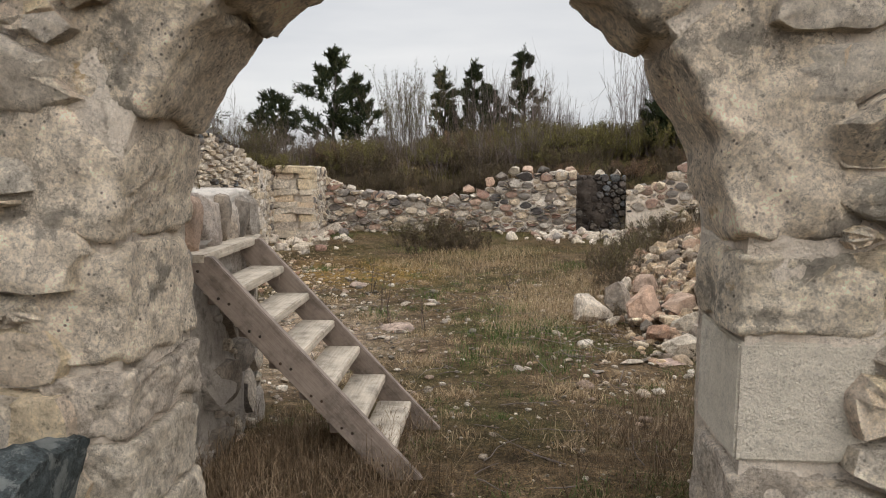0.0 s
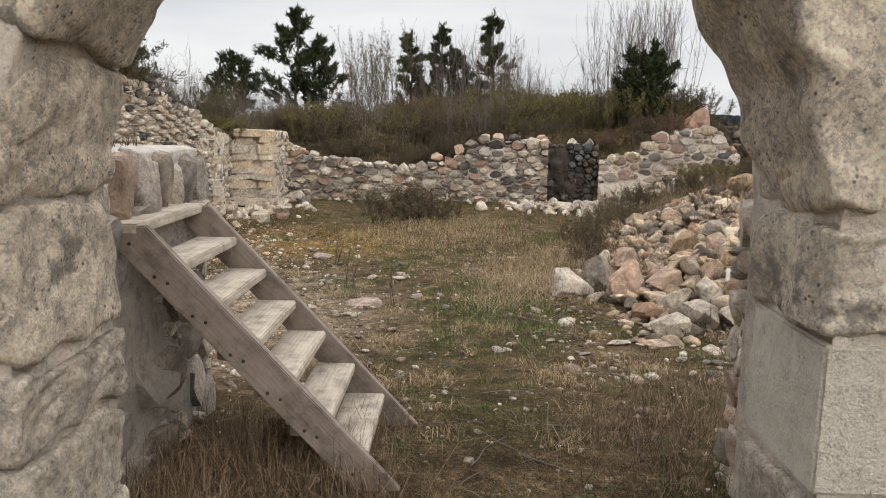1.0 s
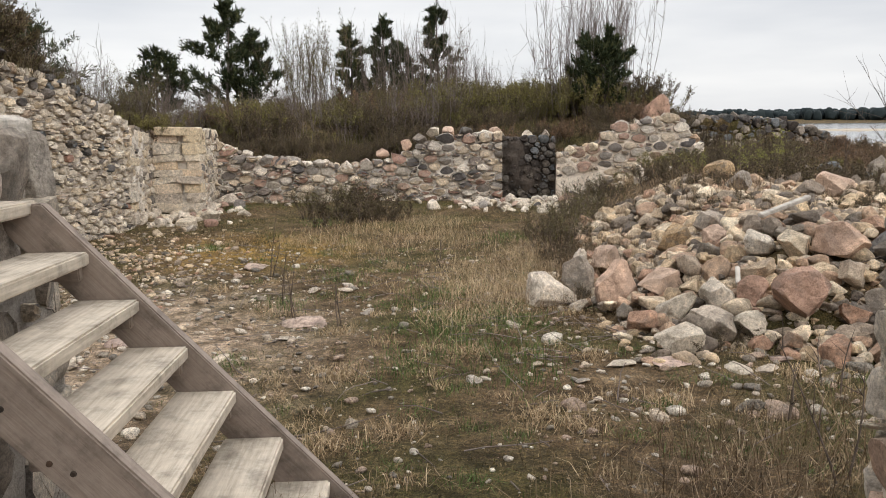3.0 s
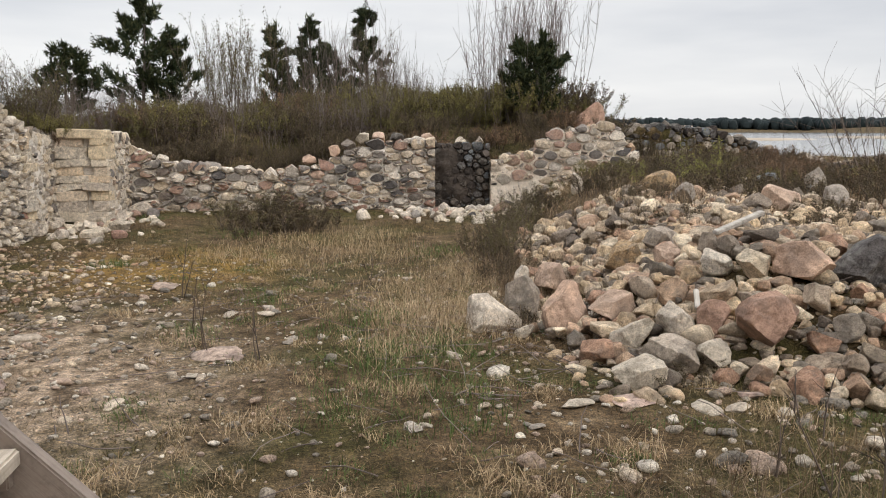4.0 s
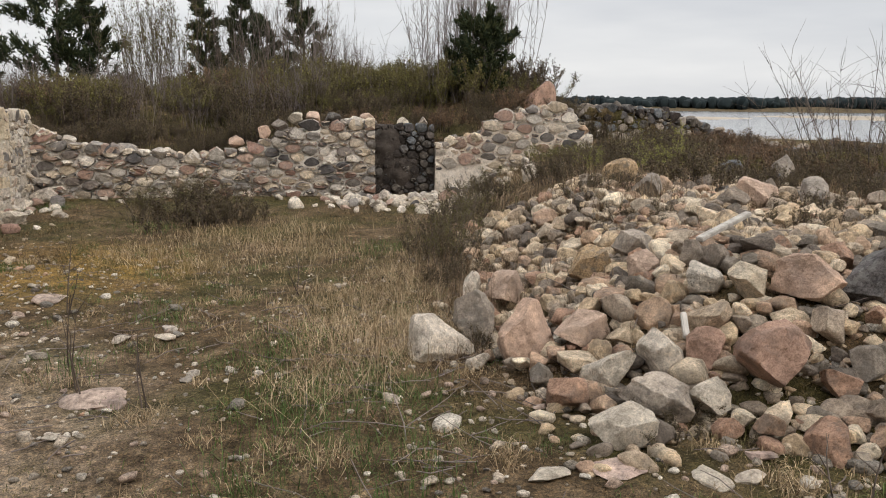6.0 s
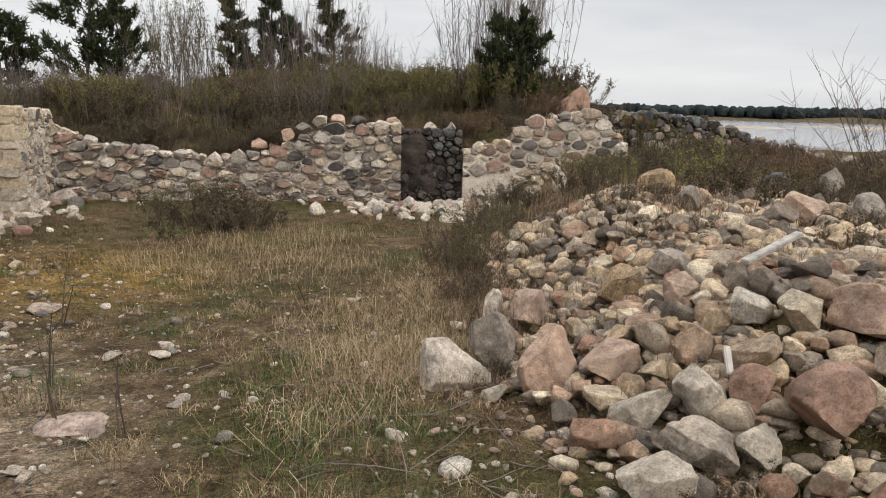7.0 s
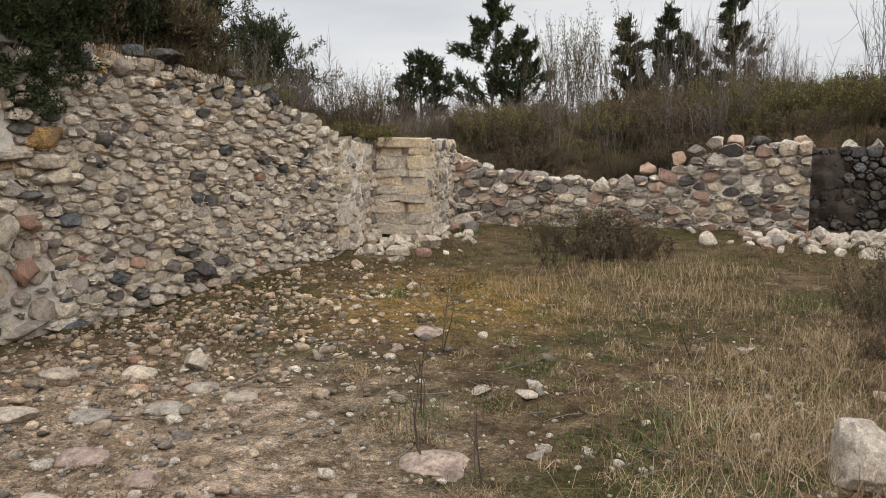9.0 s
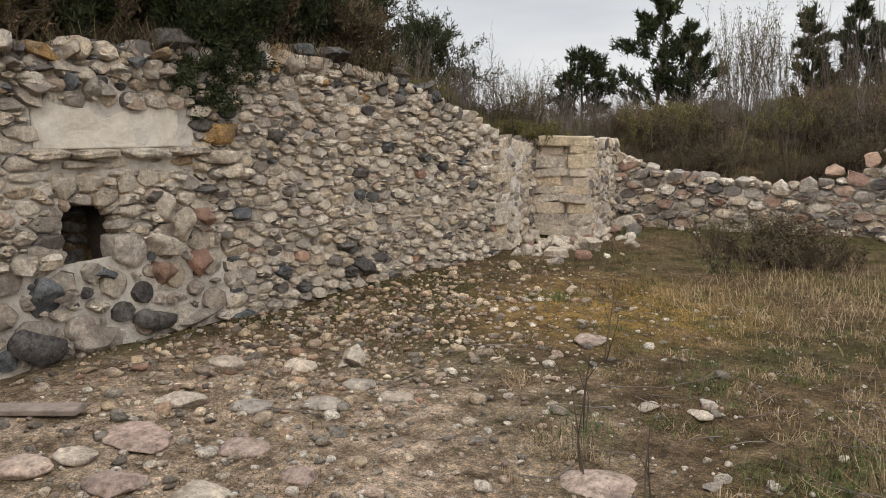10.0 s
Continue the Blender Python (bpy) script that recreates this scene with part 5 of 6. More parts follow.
def tufts(name, centres, n, rad, hgt, wid, lean, mat, label, seed):
    r = np.random.default_rng(seed)
    xs, ys, hs = [], [], []
    for cx, cy, k in centres:
        m = int(n * k)
        xs.append(cx + r.normal(0, rad * k ** 0.5, m)), ys.append(cy + r.normal(0, rad * k ** 0.5, m))
        hs.append(hgt * r.uniform(0.4, 1.15, m))
    x, y, h = np.concatenate(xs), np.concatenate(ys), np.concatenate(hs)
    return blades(name, x, y, h, wid, lean, mat, label, seed + 1)


tufts("dry_grass", [(1.15, 9.3, 1.5), (0.85, 8.9, 1), (1.25, 9.9, 1.4), (0.7, 9.7, 0.8), (1.0, 10.6, 1), (1.4, 10.8, 1), (0.6, 8.4, 0.6), (1.6, 11.5, 1)], 420, 0.24, 0.23, 0.0032, 1.4, M_DRY, "tall bleached dry grass beside the rocks", 90)
tufts("dry_grass", [(0.3, 13.2, 1), (-0.5, 13.8, 1), (0.9, 12.6, 1), (-0.2, 12.2, 0.7), (-1.0, 12.8, 0.8), (0.6, 14.3, 1)], 420, 0.34, 0.2, 0.004, 0.9, M_DRY, "pale dry grass in the middle of the court", 92)
tufts("dry_grass", [(-0.26, 7.24, 1.2), (0.9, 6.3, 0.7), (-0.9, 6.6, 0.8), (0.1, 6.1, 0.6), (1.6, 6.5, 0.8), (-0.3, 5.9, 0.7), (2.6, 6.9, 0.7), (0.6, 7.6, 0.6), (-1.6, 9.9, 0.5)], 230, 0.1, 0.12, 0.004, 1.3, M_DRY, "small bleached tufts in the turf", 88)
tufts("dead_weeds", [(-0.75, 4.35, 1.6), (-0.4, 4.2, 1.2), (-0.95, 3.9, 1.4), (-0.6, 3.8, 1.2), (-0.3, 4.5, 1), (-0.15, 4.0, 0.8)], 640, 0.18, 0.26, 0.003, 1.1, M_DEAD, "dark matted dead weeds under the stair", 94)
tufts("dead_weeds", [(1.25, 4.9, 1.2), (1.5, 5.3, 1.2), (1.2, 4.4, 1), (1.7, 5.9, 1), (2.1, 5.5, 1), (2.4, 6.2, 1)], 260, 0.26, 0.26, 0.003, 1.1, M_DEAD, "tangled dead weeds by the broken wall", 96)
tufts("green_tufts", [(-2.9, 16.6, 1), (-1.2, 14.5, 1), (-2.3, 12.2, 0.8), (-0.5, 10.3, 0.6), (-0.9, 9.2, 0.5), (0.55, 8.0, 1.2), (0.9, 7.6, 1), (0.3, 9.2, 1.2), (1.5, 12.8, 1), (0.75, 8.7, 1.4), (0.45, 8.3, 1.2), (1.0, 8.3, 1.0), (0.6, 9.6, 1.0), (0.2, 7.4, 1.0), (0.9, 7.1, 0.8)], 260, 0.18, 0.13, 0.0045, 0.9, M_GREEN, "fresh green grass tufts", 98)


rt = np.random.default_rng(99)
TX, TY = rt.uniform(-2.2, 4.2, 420), 3.9 + 9.5 * rt.uniform(0, 1, 420) ** 1.2
keep = (np.exp(-(((TX + 2.6) / 1.6) ** 2 + ((TY - 8.0) / 2.2) ** 2)) < 0.4) & (TX < xr(TY) + 0.2) & ~((TX < -0.9) & (TY < 5.3))
TUF = [(float(a), float(b), float(c)) for a, b, c in zip(TX[keep], TY[keep], rt.uniform(0.4, 1.3, int(keep.sum())))]
tufts("dry_grass", TUF[::2], 60, 0.06, 0.085, 0.004, 1.2, M_DRY, "low straw-coloured tufts in the turf", 201)
tufts("green_tufts", TUF[1::2], 60, 0.07, 0.075, 0.004, 1.1, M_GREEN, "low green tufts in the turf", 203)
tufts("dead_weeds", TUF[::5], 45, 0.1, 0.14, 0.003, 1.2, M_DEAD, "brown dead stalks in the turf", 205)


def tube(pts, r0, r1, sides=4):
    p = np.array(pts, dtype=float)
    n = len(p)
    t = np.gradient(p, axis=0)
    t /= np.linalg.norm(t, axis=1)[:, None] + 1e-9
    ref = np.where(np.abs(t[:, 2:3]) > 0.9, [[1.0, 0, 0]], [[0, 0, 1.0]])
    u = np.cross(t, ref)
    u /= np.linalg.norm(u, axis=1)[:, None] + 1e-9
    w = np.cross(t, u)
    a = np.linspace(0, 2 * math.pi, sides, endpoint=False)
    rad = np.linspace(r0, r1, n)[:, None, None]
    v = p[:, None, :] + rad * (np.cos(a)[None, :, None] * u[:, None, :] + np.sin(a)[None, :, None] * w[:, None, :])
    f = []
    for i in range(n - 1):
        for j in range(sides):
            k = (j + 1) % sides
            f.append((i * sides + j, i * sides + k, (i + 1) * sides + k, (i + 1) * sides + j))
    return v.reshape(-1, 3), np.array(f)


def gather(parts):
    vs, fs, off = [], [], 0
    for v, f in parts:
        vs.append(v), fs.append(f + off)
        off += len(v)
    return np.concatenate(vs), np.concatenate(fs)


def sprout(r, base, d, length, bend=0.15, n=5):
    p = [np.array(base, dtype=float)]
    d = np.array(d, dtype=float)
    for _ in range(n - 1):
        d = d + r.normal(0, bend, 3)
        d /= np.linalg.norm(d)
        p.append(p[-1] + d * length / (n - 1))
    return p


def spray_tris(r, twigs, n, size, wide=0.3):
    """Pointed needle sprays set along twigs, leaning outwards and up from them."""
    base, tip = np.array([t[0] for t in twigs]), np.array([t[1] for t in twigs])
    a, b = np.repeat(base, n, axis=0), np.repeat(tip, n, axis=0)
    k = len(a)
    u = r.uniform(0, 1, k)[:, None]
    d = b - a
    ln = np.linalg.norm(d, axis=1)[:, None] + 1e-9
    c = a + d * u + r.normal(0, 0.16, (k, 3)) * ln * (1.1 - 0.6 * u)
    g = d / ln * 0.8 + r.normal(0, 0.5, (k, 3)) + np.array([0, 0, 0.35])
    g /= np.linalg.norm(g, axis=1)[:, None]
    w = np.cross(g, r.normal(size=(k, 3)))
    w /= np.linalg.norm(w, axis=1)[:, None] + 1e-9
    s = size * r.uniform(0.5, 1.4, k)[:, None]
    v = np.stack([c - w * s * wide * 0.5, c + w * s * wide * 0.5, c + g * s], 1)
    return v.reshape(-1, 3), np.arange(k * 3).reshape(-1, 3)


def leaf_tris(r, centres, rad, n, size):
    """Small three-cornered leaves strewn round the centres."""
    c = np.repeat(np.asarray(centres), n, axis=0)
    k = len(c)
    o = r.normal(size=(k, 3))
    o /= np.linalg.norm(o, axis=1)[:, None]
    c = c + o * (rad * r.uniform(0, 1, k) ** 0.5)[:, None]
    a = r.normal(size=(k, 3))
    a /= np.linalg.norm(a, axis=1)[:, None]
    b = np.cross(a, r.normal(size=(k, 3)))
    b /= np.linalg.norm(b, axis=1)[:, None] + 1e-9
    s = size * r.uniform(0.6, 1.4, k)[:, None]
    v = np.stack([c - b * s * 0.35, c + b * s * 0.35, c + a * s], 1)
    return v.reshape(-1, 3), np.arange(k * 3).reshape(-1, 3)


def bare_shrub(seed, h=1.6, stems=14, spread=0.35, mat=None, buds=0, fan=0.25, leaf=None, side=(5, 10), thick=1.0):
    r = np.random.default_rng(seed)
    ob = new("bare_shrub")
    bits, tips = [], []
    for _ in range(stems):
        b = (r.normal(0, spread * 0.5), r.normal(0, spread * 0.5), -0.05)
        d = (b[0] / spread * fan + r.normal(0, 0.14), b[1] / spread * fan + r.normal(0, 0.14), 1)
        L = h * r.uniform(0.55, 1.1)
        p = sprout(r, b, d, L, 0.08, 6)
        bits.append(tube(p, 0.009 * thick, 0.002 * thick, 3))
        for _ in range(int(r.integers(*side))):
            q = r.uniform(0.3, 0.95) * 5
            i = int(q)
            s = p[i] + (p[min(i + 1, 5)] - p[i]) * (q - i)
            dd = r.normal(0, 0.5, 3) + np.array([0, 0, 1.0])
            sp = sprout(r, s, dd / np.linalg.norm(dd), L * r.uniform(0.12, 0.34), 0.12, 4)
            bits.append(tube(sp, 0.004 * thick, 0.0014 * thick, 3))
            tips += sp[1:]
    v, f = gather(bits)
    tagged(part("branchwork", mesh_from("branchwork", v, f, mat or M_TWIG), ob), kind="stuff")
    if buds:
        v, f = leaf_tris(r, tips, 0.05, buds, 0.03)
        tagged(part("foliage", mesh_from("foliage", v, f, leaf or M_BUD, False), ob, "sparse young leaves"), kind="stuff")
    return ob


def conifer(seed, h=3.2, width=0.7, column=0.5, mat=None, trunk=0.06, clump=0.17, dens=70, limbs=34, bare=0.15, leafsize=0.06, up=(0.5, 1.3)):
    """An uneven juniper: trunk, upswept limbs and many small needle sprays with gaps."""
    r = np.random.default_rng(seed)
    ob = new("juniper")
    axis = sprout(r, (0, 0, -0.1), (r.normal(0, 0.06), r.normal(0, 0.06), 1), h, 0.05, 9)
    part("trunk", mesh_from("trunk", *tube(axis, trunk, 0.01, 7), M_BARK), ob)
    bits, tw = [], []
    for i in range(limbs):
        t = bare + (0.97 - bare) * (i + r.uniform()) / limbs
        q = t * 8
        k = min(int(q), 7)
        s = axis[k] + (axis[k + 1] - axis[k]) * (q - k)
        a = r.uniform(0, 6.283)
        prof = (1 - t) ** column * (0.45 + 0.55 * min(1, t / 0.25))
        L = width * prof * r.uniform(0.4, 1.2) + 0.10
        d = np.array([math.cos(a), math.sin(a), r.uniform(*up)])
        p = sprout(r, s, d / np.linalg.norm(d), L, 0.13, 6)
        bits.append(tube(p, 0.018 * (1 - t) + 0.006, 0.003, 4))
        tw.append((p[3], p[5] + (p[5] - p[4])))
        for j in (2, 3, 4, 4, 5):
            if r.uniform() < 0.8:
                dd = (p[j] - p[j - 1]) / (np.linalg.norm(p[j] - p[j - 1]) + 1e-9) + r.normal(0, 0.6, 3) + np.array([0, 0, 0.35])
                tw.append((p[j], p[j] + dd / np.linalg.norm(dd) * clump * r.uniform(1.0, 2.4)))
    tagged(part("branchwork", mesh_from("branchwork", *gather(bits), M_BARK), ob), kind="stuff")
    tw.append((axis[-2], axis[-1] + (axis[-1] - axis[-2]) * 0.5))
    v, f = spray_tris(r, tw, dens, leafsize * 1.7)
    tagged(part("crown", mesh_from("crown", v, f, mat or M_NEEDLE, False), ob, "dark green needle sprays"), kind="stuff")
    return ob


def stand(ob, x, y, s=1.0, rz=0.0, z=None, label="", category="", group=""):
    z = float(height(np.array([x]), np.array([y]))[0]) if z is None else z
    ob.matrix_basis = pose(x, y, z, 0, 0, rz) @ Matrix.Diagonal((s, s, s, 1))
    return tagged(ob, label, category, group)


JUN = "dark green juniper on the overgrown bank"
GJ = "junipers on the bank"
for seed, x, y, top, width, col, lb in ((1, -5.3, 27.0, 5.3, 2.0, 0.75, "broad uneven dark juniper with gaps in its crown"), (2, -7.2, 26.5, 3.8, 1.4, 0.6, JUN), (16, -4.4, 27.3, 4.3, 1.3, 0.7, JUN), (3, -1.6, 27.2, 4.6, 0.8, 0.9, JUN), (4, -0.5, 27.0, 4.85, 0.95, 0.9, JUN), (5, 0.2, 26.8, 4.0, 1.0, 0.8, JUN), (6, 1.25, 27.0, 5.35, 0.95, 0.9, "slender upright juniper on the bank")):
    z = float(height(np.array([x]), np.array([y]))[0])
    stand(conifer(seed, top - z, width, col, clump=0.15 if width > 1 else 0.11, dens=60, limbs=int(20 + 12 * width), leafsize=0.075, up=(0.15, 0.9) if width > 1 else (0.4, 1.2)), x, y, 1.0, 0, None, lb, "tree", GJ)
stand(conifer(7, 1.6, 1.0, 0.45, M_NEEDLE, 0.04, 0.13, 60, 40, 0.02), 4.75, 20.4, 1.0, 0, None, "rounded dark green juniper bush among bare shrubs", "bush")
for seed, x, y, h, w in ((8, -7.2, 14.8, 2.3, 1.3), (9, -7.4, 16.6, 2.6, 1.4), (10, -7.0, 18.2, 2.0, 1.2), (11, -9.0, 13.0, 3.0, 1.5)):
    stand(conifer(seed, h, w, 0.4, M_OLIVE, 0.06, 0.2, 90, 44, 0.05, 0.045), x, y, 1.0, 0, None, "olive-green bushy tree behind the tall wall", "tree", "trees behind the wall")
for seed, x, y, z, h, w in ((12, -4.95, 10.25, 2.2, 0.75, 0.55), (13, -5.2, 10.9, 2.5, 0.65, 0.6), (14, -5.4, 11.7, 2.55, 0.6, 0.6), (15, -5.5, 9.6, 2.5, 0.6, 0.6)):
    stand(conifer(seed, h, w, 0.2, M_NEEDLE, 0.03, 0.13, 260, 34, 0.0, 0.028), x, y, 1.0, 0, z, "low dark juniper hanging over the wall top", "bush", "junipers on the wall")
for seed, x, y, z, h, w, mat in ((61, -5.1, 10.7, 2.3, 0.85, 0.7, M_NEEDLE), (62, -5.15, 11.3, 2.3, 0.9, 0.8, M_HEATH), (63, -5.2, 11.9, 2.3, 0.85, 0.75, M_NEEDLE), (64, -5.0, 12.5, 2.2, 0.7, 0.7, M_HEATH), (65, -5.5, 8.7, 2.4, 0.7, 0.8, M_HEATH), (66, -5.4, 10.0, 2.4, 0.9, 0.8, M_HEATH)):
    stand(conifer(seed, h, w, 0.2, mat, 0.03, 0.14, 130, 40, 0.0, 0.03), x, y, 1.0, 0, z, "low brown-green juniper spreading over the wall top", "bush", "junipers on the wall")
# the part of the juniper that droops over the stones
rj = np.random.default_rng(55)
droop = new("juniper")
bits, cs = [], []
for k in range(16):
    pth = sprout(rj, (-4.95, 10.25 + rj.normal() * 0.12, 2.35), (0.5, rj.normal() * 0.4, -0.5 + rj.normal() * 0.25), rj.uniform(0.3, 0.6), 0.2, 5)
    bits.append(tube(pth, 0.008, 0.002, 4))
    cs += pth[1:]
tagged(part("branchwork", mesh_from("branchwork", *gather(bits), M_BARK), droop), kind="stuff")
tagged(part("crown", mesh_from("crown", *leaf_tris(rj, cs, 0.10, 260, 0.026), M_NEEDLE, False), droop, "hanging dark needle sprays"), kind="stuff")
tagged(droop, "dark juniper branch drooping over the wall face", "bush", "junipers on the wall")

VARI = [bare_shrub(20 + i, 1.6, 22, 0.6, M_TWIG if i % 2 else M_TWIGPALE, 3 if i in (1, 3) else 0, side=(8, 15), thick=1.0) for i in range(6)]
r8 = np.random.default_rng(88)
first = [True] * 6


def plant_shrub(i, x, y, s, label, z=None, tall=1.0):
    z = float(height(np.array([x]), np.array([y]))[0]) if z is None else z
    m = pose(x, y, z, 0, 0, float(r8.uniform(0, 360)))
    if first[i]:
        first[i] = False
        ob = VARI[i]
        ob.matrix_basis = m @ Matrix.Diagonal((s, s, s * tall, 1))
    else:
        ob = copy_thing(VARI[i], m)
        ob.scale = (s, s, s * tall)
    return tagged(ob, label, "shrub", "shrubs on the bank")


for _ in range(75):
    x, y = float(r8.uniform(-8, 5.4)), float(r8.uniform(20.0, 27))
    plant_shrub(int(r8.integers(0, 6)), x, y, float(r8.uniform(0.4, 0.75)), "leafless grey-brown shrub on the bank", None, float(r8.uniform(0.8, 1.15)))
for _ in range(13):
    x, y = float(r8.uniform(-3.6, 3.4)), float(r8.uniform(22.0, 28))
    plant_shrub(int(r8.integers(0, 6)), x, y, float(r8.uniform(0.7, 0.95)), "tall thin leafless saplings on the bank", None, 1.75)
for k, (x, y) in enumerate(((3.7, 20.9), (4.2, 21.4), (4.6, 21.2), (5.1, 21.5), (5.4, 21.0), (4.9, 22.0))):
    plant_shrub(2 * (k % 3), x, y, 1.0, "tall thicket of thin bare stems", None, 1.85)
for _ in range(36):
    y = float(r8.uniform(12.5, 20))
    x = float(xl(y)) - float(r8.uniform(0.9, 3.5))
    plant_shrub(int(r8.integers(0, 6)), x, y, float(r8.uniform(0.4, 0.75)), "leafless brown shrub above the tall wall")


HEATH = [bare_shrub(30 + i, 0.8, 46, 0.9, M_TWIG, 7, 0.5, (M_HEATH, M_BUSHGREEN, M_HEATH, M_HEATH2)[i], (9, 15), 1.3) for i in range(4)]
hfirst = [True] * 4


def plant_heath(i, x, y, s, tall=1.0):
    z = float(height(np.array([x]), np.array([y]))[0])
    m = pose(x, y, z - 0.04, 0, 0, float(r8.uniform(0, 360)))
    if hfirst[i]:
        hfirst[i] = False
        ob = HEATH[i]
        ob.matrix_basis = m
    else:
        ob = copy_thing(HEATH[i], m)
    ob.name = "bushy_shrub"
    ob.scale = (s, s, s * tall)
    return tagged(ob, ("dense dark brown shrub on the bank", "olive-brown budding shrub on the bank", "dense dark brown shrub on the bank", "russet brown twiggy shrub on the bank")[i], "shrub", "bushes on the bank")


for _ in range(150):
    x, y = float(r8.uniform(-8.5, 5.9)), 18.8 + 6.0 * float(r8.uniform(0, 1)) ** 1.3
    plant_heath((1 if r8.uniform() < 0.72 and y > 20.2 else int(r8.choice((0, 2, 3), p=(0.45, 0.35, 0.2)))), x, y, float(r8.choice((0.35, 0.5, 0.65, 0.85))) * (0.65 if y < 19.6 else 1.0), float(r8.uniform(0.6, 1.3)))
for _ in range(95):
    y = float(r8.uniform(6.8, 18))
    plant_heath(int(r8.choice(4)), float(xl(y)) - float(r8.uniform(0.45, 2.4)), y, float(r8.uniform(0.3, 0.55)), float(r8.uniform(0.6, 1.0)))
for x, y, q in ((6.5, 18.9, 0.4), (2.6, 13.6, 0.5), (2.2, 12.4, 0.45), (2.0, 11.3, 0.35), (3.0, 14.6, 0.5), (2.42, 7.6, 0.26), (4.4, 7.6, 0.3), (1.75, 9.15, 0.25), (3.7, 10.6, 0.3), (4.6, 9.7, 0.35), (5.2, 10.4, 0.4), (4.1, 12.4, 0.4), (4.2, 14.2, 0.5), (5.6, 15.6, 0.6), (3.6, 15.6, 0.5), (6.6, 16.2, 0.6), (7.6, 15.0, 0.5), (6.0, 12.2, 0.45), (7.2, 12.6, 0.5), (-0.75, 15.2, 0.8), (-0.4, 15.0, 0.5), (6.9, 18.2, 0.8), (7.3, 17.6, 0.7), (6.4, 17.9, 0.6), (8.2, 18.6, 0.7), (9.4, 18.8, 0.6), (10.4, 18.2, 0.6), (11.2, 17.4, 0.6), (8.8, 16.4, 0.55), (9.8, 15.6, 0.6), (7.9, 13.4, 0.5), (8.6, 12.4, 0.6), (6.8, 11.2, 0.5), (5.0, 14.9, 0.5), (6.2, 14.6, 0.5)):
    plant_heath(0 if x < 6 or q > 0.6 else (0, 3, 2)[int(x * 10) % 3], x, y, q, 0.9)


for _ in range(34):
    plant_heath(int(r8.choice((0, 1, 2, 3), p=(0.4, 0.25, 0.15, 0.2))), float(r8.uniform(4.6, 10.5)), float(r8.uniform(12.5, 19.5)), float(r8.uniform(0.35, 0.7)), float(r8.uniform(0.6, 1.0)))


def brush(name, n, seed, draw, lo, hi, mat, label, wid=0.007, lean=0.5):
    r = np.random.default_rng(seed)
    x, y = draw(r, n)
    h = r.uniform(lo, hi, len(x)) * (0.75 + 0.4 * wob(np.stack([x, y], -1), seed + 3, 1.6))
    return blades(name, x, y, np.maximum(h, 0.05), wid, lean, mat, label, seed + 1, "brush")


brush("brush", 36000, 101, lambda r, n: (r.uniform(-8.5, 6.3, n), 18.5 + 6.5 * r.uniform(0, 1, n) ** 1.4), 0.06, 0.24, M_HEATH, "dark heathery brush on the bank", 0.010)
brush("brush", 2500, 102, lambda r, n: (r.uniform(-6.5, 6.0, n), r.uniform(19.5, 24, n)), 0.3, 0.8, M_BUSHGREEN, "budding olive brush along the bank", 0.008, 0.35)


def wall_top_area(r, n):
    y = r.uniform(7.5, 18.2, n)
    return xl(y) - 0.2 - 2.6 * r.uniform(0, 1, n) ** 1.5, y


brush("brush", 22000, 103, wall_top_area, 0.06, 0.3, M_HEATH, "dark heather and moss above the tall wall", 0.009)
rd = np.random.default_rng(140)
DY = rd.uniform(7.0, 13.6, 9000)
DX = xl(DY) - rd.uniform(-0.10, 0.5, 9000)
DZ = np.array([tall_top(v - 5.2) for v in DY]) + 0.10 + rd.uniform(-0.18, 0.05, 9000)
thin = rd.uniform(0, 1, 9000) < 0.5 + 0.5 * wob(np.stack([DX, DY], -1), 141, 2.0) + 0.4 * (DY < 8.6)
blades("brush", DX[thin], DY[thin], rd.uniform(0.06, 0.26, int(thin.sum())), 0.007, 1.4, M_HEATH, "dark heather draped over the wall top", 142, "brush", DZ[thin])
brush("dry_grass", 11000, 104, lambda r, n: (r.uniform(4.2, 14, n), r.uniform(9.5, 25, n)), 0.05, 0.26, M_DRY, "dry grass on the rough ground", 0.006, 1.0)
brush("dead_weeds", 16000, 113, lambda r, n: (r.uniform(4.5, 14, n), r.uniform(9.5, 24, n)), 0.05, 0.3, M_HEATH2, "russet weeds on the rough ground", 0.006, 0.9)
brush("brush", 1800, 105, lambda r, n: (r.normal(7.0, 1.0, n), r.normal(18.6, 1.0, n)), 0.2, 0.7, M_HEATH, "dark brush below the ridge", 0.009)
brush("dead_weeds", 5000, 106, lambda r, n: (lambda y: (xr(y) + r.normal(0.05, 0.3, n), y))(r.uniform(8.8, 14.5, n)), 0.08, 0.38, M_DEAD, "brown weeds along the edge of the rocks", 0.004, 1.0)
brush("dead_weeds", 7000, 108, lambda r, n: (r.uniform(2.2, 6.5, n), r.uniform(8.2, 13.5, n)), 0.05, 0.3, M_DEAD, "dead weeds growing between the rocks", 0.004, 1.0)
brush("dry_grass", 6000, 109, lambda r, n: (r.uniform(3.4, 9.5, n), r.uniform(11, 17.5, n)), 0.06, 0.3, M_DRY, "dry grass over the back of the mound", 0.005, 0.9)
brush("dead_weeds", 6000, 112, lambda r, n: (r.uniform(3.0, 9.0, n), r.uniform(10.5, 17.0, n)), 0.1, 0.45, M_DEAD, "brown weeds over the back of the mound", 0.005, 0.8)

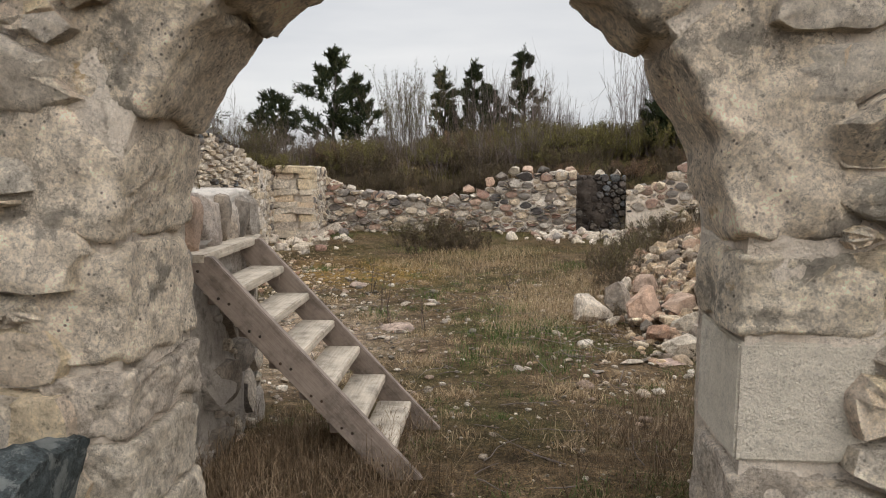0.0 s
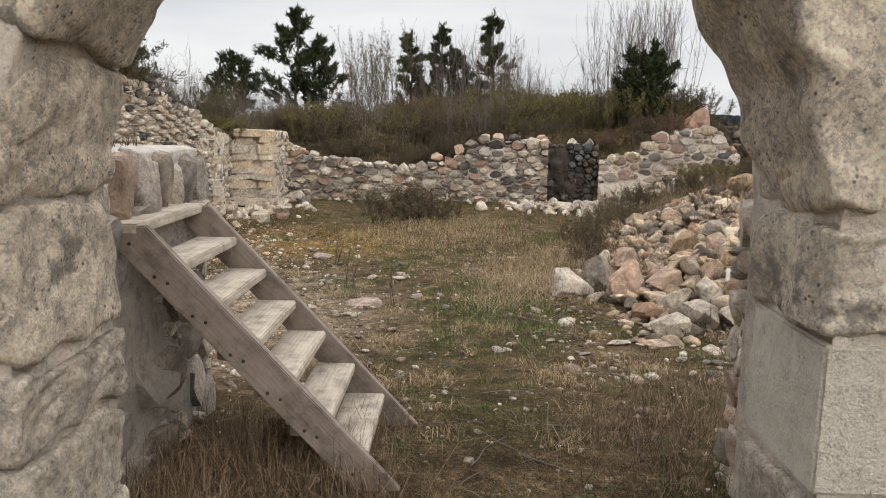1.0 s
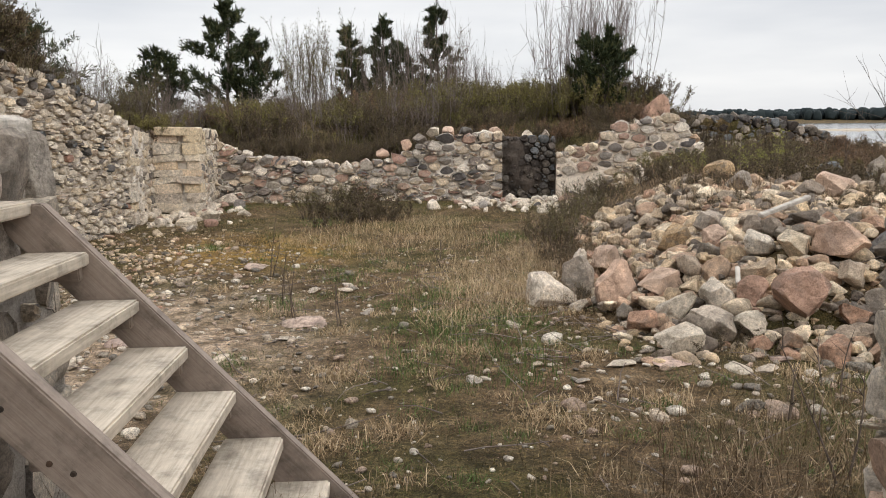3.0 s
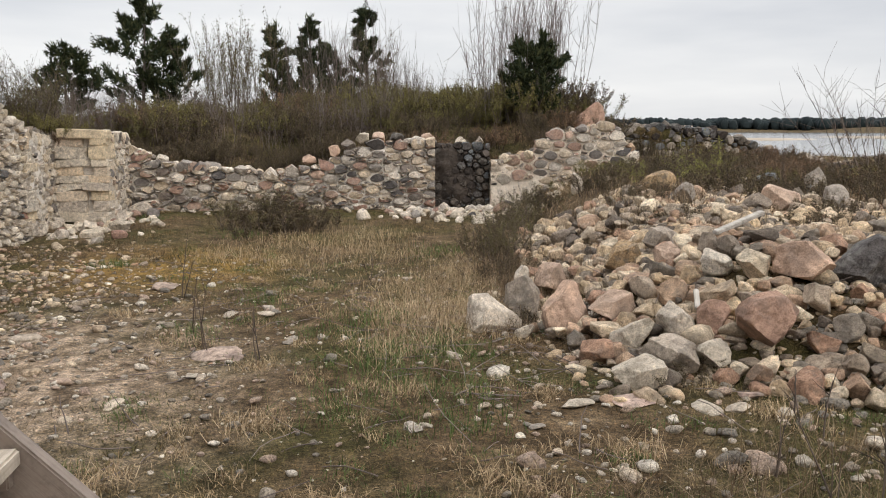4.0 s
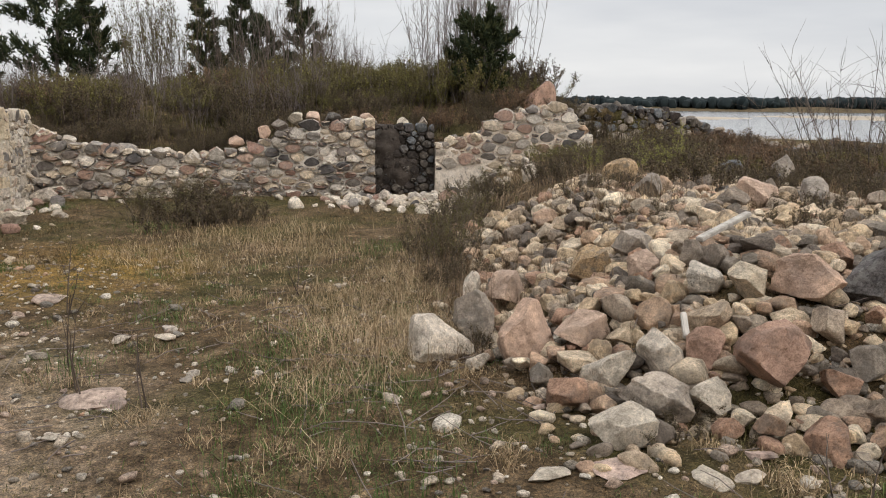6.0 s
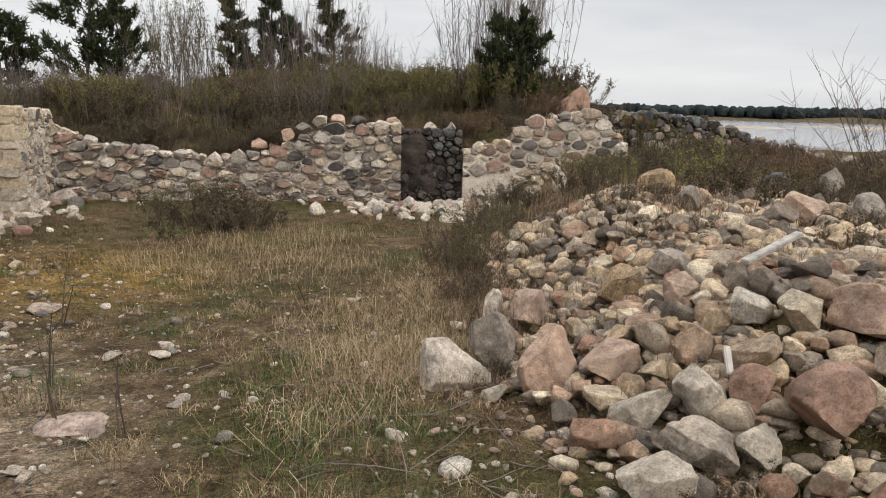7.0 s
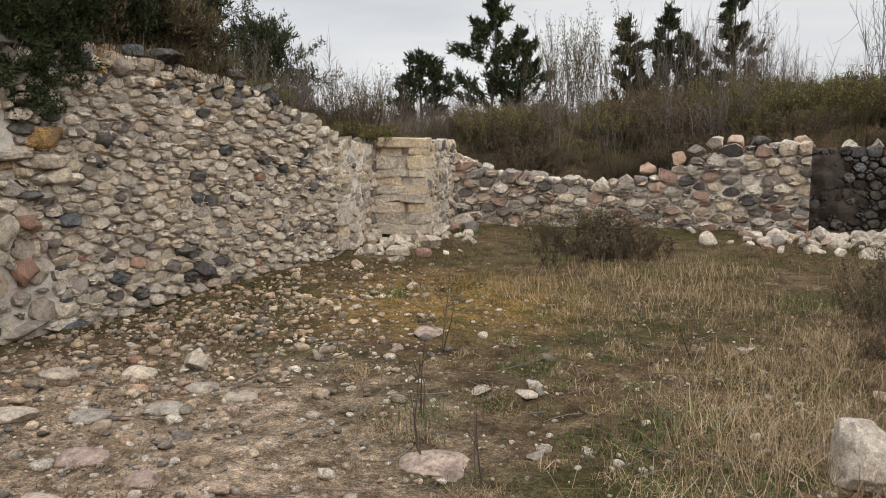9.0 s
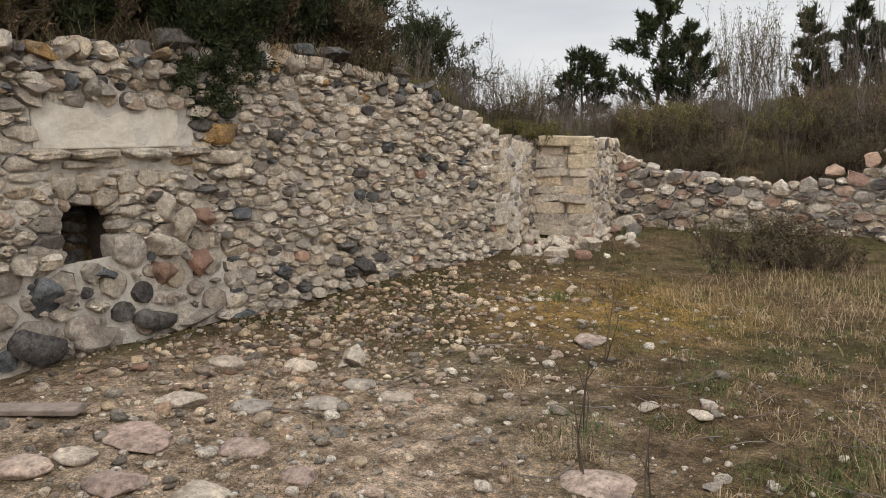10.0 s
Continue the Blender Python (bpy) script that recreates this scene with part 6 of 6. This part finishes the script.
for x, y, s, mat, label in ((-0.8, 15.3, 0.55, M_TWIG, "dark bare shrub lying low in the court"), (-1.4, 15.2, 0.45, M_TWIG, "dark bare shrub lying low in the court"), (2.3, 12.6, 0.5, M_TWIG, "bare brown shrub at the edge of the rocks"), (2.0, 11.8, 0.45, M_TWIG, "bare brown shrub at the edge of the rocks"), (2.9, 13.4, 0.5, M_TWIG, "bare brown shrub at the edge of the rocks")):
    tagged(plant_shrub(1, x, y, s, label, None, 0.8), group="low shrubs in the court")
side = bare_shrub(41, 2.0, 30, 0.9, M_TWIG, 0, 0.6, None, (12, 20), 0.9)
stand(side, 8.6, 13.6, 1.0, 0, None, "bare dark thorny shrub on rough ground", "shrub")
sap = bare_shrub(42, 2.4, 3, 0.12, M_TWIG, 0, 0.1, None, (5, 9), 1.2)
stand(sap, 6.85, 14.0, 0.5, 0, None, "thin leafless sapling on rough ground", "shrub")
for k, (x, y, s) in enumerate(((5.3, 13.9, 0.5), (5.9, 14.4, 0.55), (4.7, 14.3, 0.4))):
    yb = bare_shrub(43 + k, 1.3, 12, 0.5, M_TWIG, 5, 0.4, M_YELLOWLEAF, (6, 10), 1.3)
    stand(yb, x, y, s, 0, None, "low shrub with young yellow-green leaves", "shrub", "budding shrubs")
for k, (x, y, h) in enumerate(((-0.95, 9.3, 0.65), (-0.72, 8.75, 0.6), (-0.35, 8.5, 0.5), (-1.25, 10.6, 0.7), (2.15, 6.1, 0.6), (2.6, 6.6, 0.55), (0.55, 10.9, 0.5), (1.9, 5.2, 0.7))):
    wd = bare_shrub(50 + k, h, 2, 0.06, M_TWIG, 0, 0.2, None, (2, 5), 0.8)
    wd.name = "weed_stalk"
    stand(wd, x, y, 1.0, 0, None, "thin dry weed stalk", "weed", "weed stalks")


def twigs(n, seed, draw, label):
    r = np.random.default_rng(seed)
    x, y = draw(r, n)
    z = height(x, y)
    bits = []
    for a, b, c in zip(x, y, z):
        t = r.uniform(0, 6.283)
        bits.append(tube(sprout(r, (a, b, c + 0.015), (math.cos(t), math.sin(t), r.uniform(-0.02, 0.12)), r.uniform(0.12, 0.5), 0.12, 5), 0.004, 0.002, 4))
    tagged(new("twig_litter", mesh_from("twig_litter", *gather(bits), M_TWIGPALE)), label, "twigs", kind="stuff")


twigs(260, 110, lambda r, n: (r.uniform(-2.5, 4.2, n), r.uniform(4.0, 12.5, n)), "dry twigs strewn over the turf")
twigs(120, 111, lambda r, n: (r.normal(1.2, 0.5, n), r.normal(8.9, 0.9, n)), "broken dry stalks by the rocks")

# ---- the far shore ----
def far_woods():
    r = np.random.default_rng(120)
    n = 2600
    a = radians(12) + r.uniform(0, 1, n) * radians(62)
    d = 1340 + r.uniform(0, 160, n)
    items = []
    for t, q in zip(a, d):
        h, w = r.uniform(9, 17), r.uniform(5, 11)
        items.append((int(r.integers(0, 6)), trs(q * math.sin(t), q * math.cos(t), 4 + h * 0.3, 0, 0, r.uniform(0, 360), w, w, h * 0.75)))
    tagged(new("far_woods", joined("far_woods", PEBBLES, items, M_FAR)), "dark line of woods on the far shore", "woods", kind="stuff")


far_woods()


def flats(name, a0, a1, d0, d1, seed):
    """A low reed flat in the water."""
    r = np.random.default_rng(seed)
    v, f = [], []
    n = 24
    for i in range(n + 1):
        t = radians(a0 + (a1 - a0) * i / n)
        m = (d0 + d1) / 2 + 12 * math.sin(5 * t * 6 + seed)
        w = (d1 - d0) / 2 * math.sin(math.pi * (i + 0.15) / (n + 0.3)) * r.uniform(0.7, 1.2) + 0.5
        for q, z in ((m - w, -2.7), (m - w * 0.7, -2.45), (m + w * 0.7, -2.45), (m + w, -2.7)):
            v.append((q * math.sin(t), q * math.cos(t), z))
    for i in range(n):
        for j in range(3):
            k = i * 4 + j
            f.append((k, k + 1, k + 5, k + 4))
    return tagged(new(name, mesh_from(name, v, f, M_SANDBAR)), "tan reed flat in the shallow water", "sandbar", kind="structure")


flats("reed_flat", 27, 33, 330, 460, 1)
flats("reed_flat", 33, 44, 360, 640, 2)

# moss and dry grass on the flat top of the stair block
rb = np.random.default_rng(130)
blades("dry_grass", rb.uniform(-4.8, -1.3, 4500), rb.uniform(3.5, 5.1, 4500), rb.uniform(0.03, 0.12, 4500), 0.006, 0.9, M_HEATH, "dry grass on top of the stair block", 131, "grass", np.full(4500, 1.65))
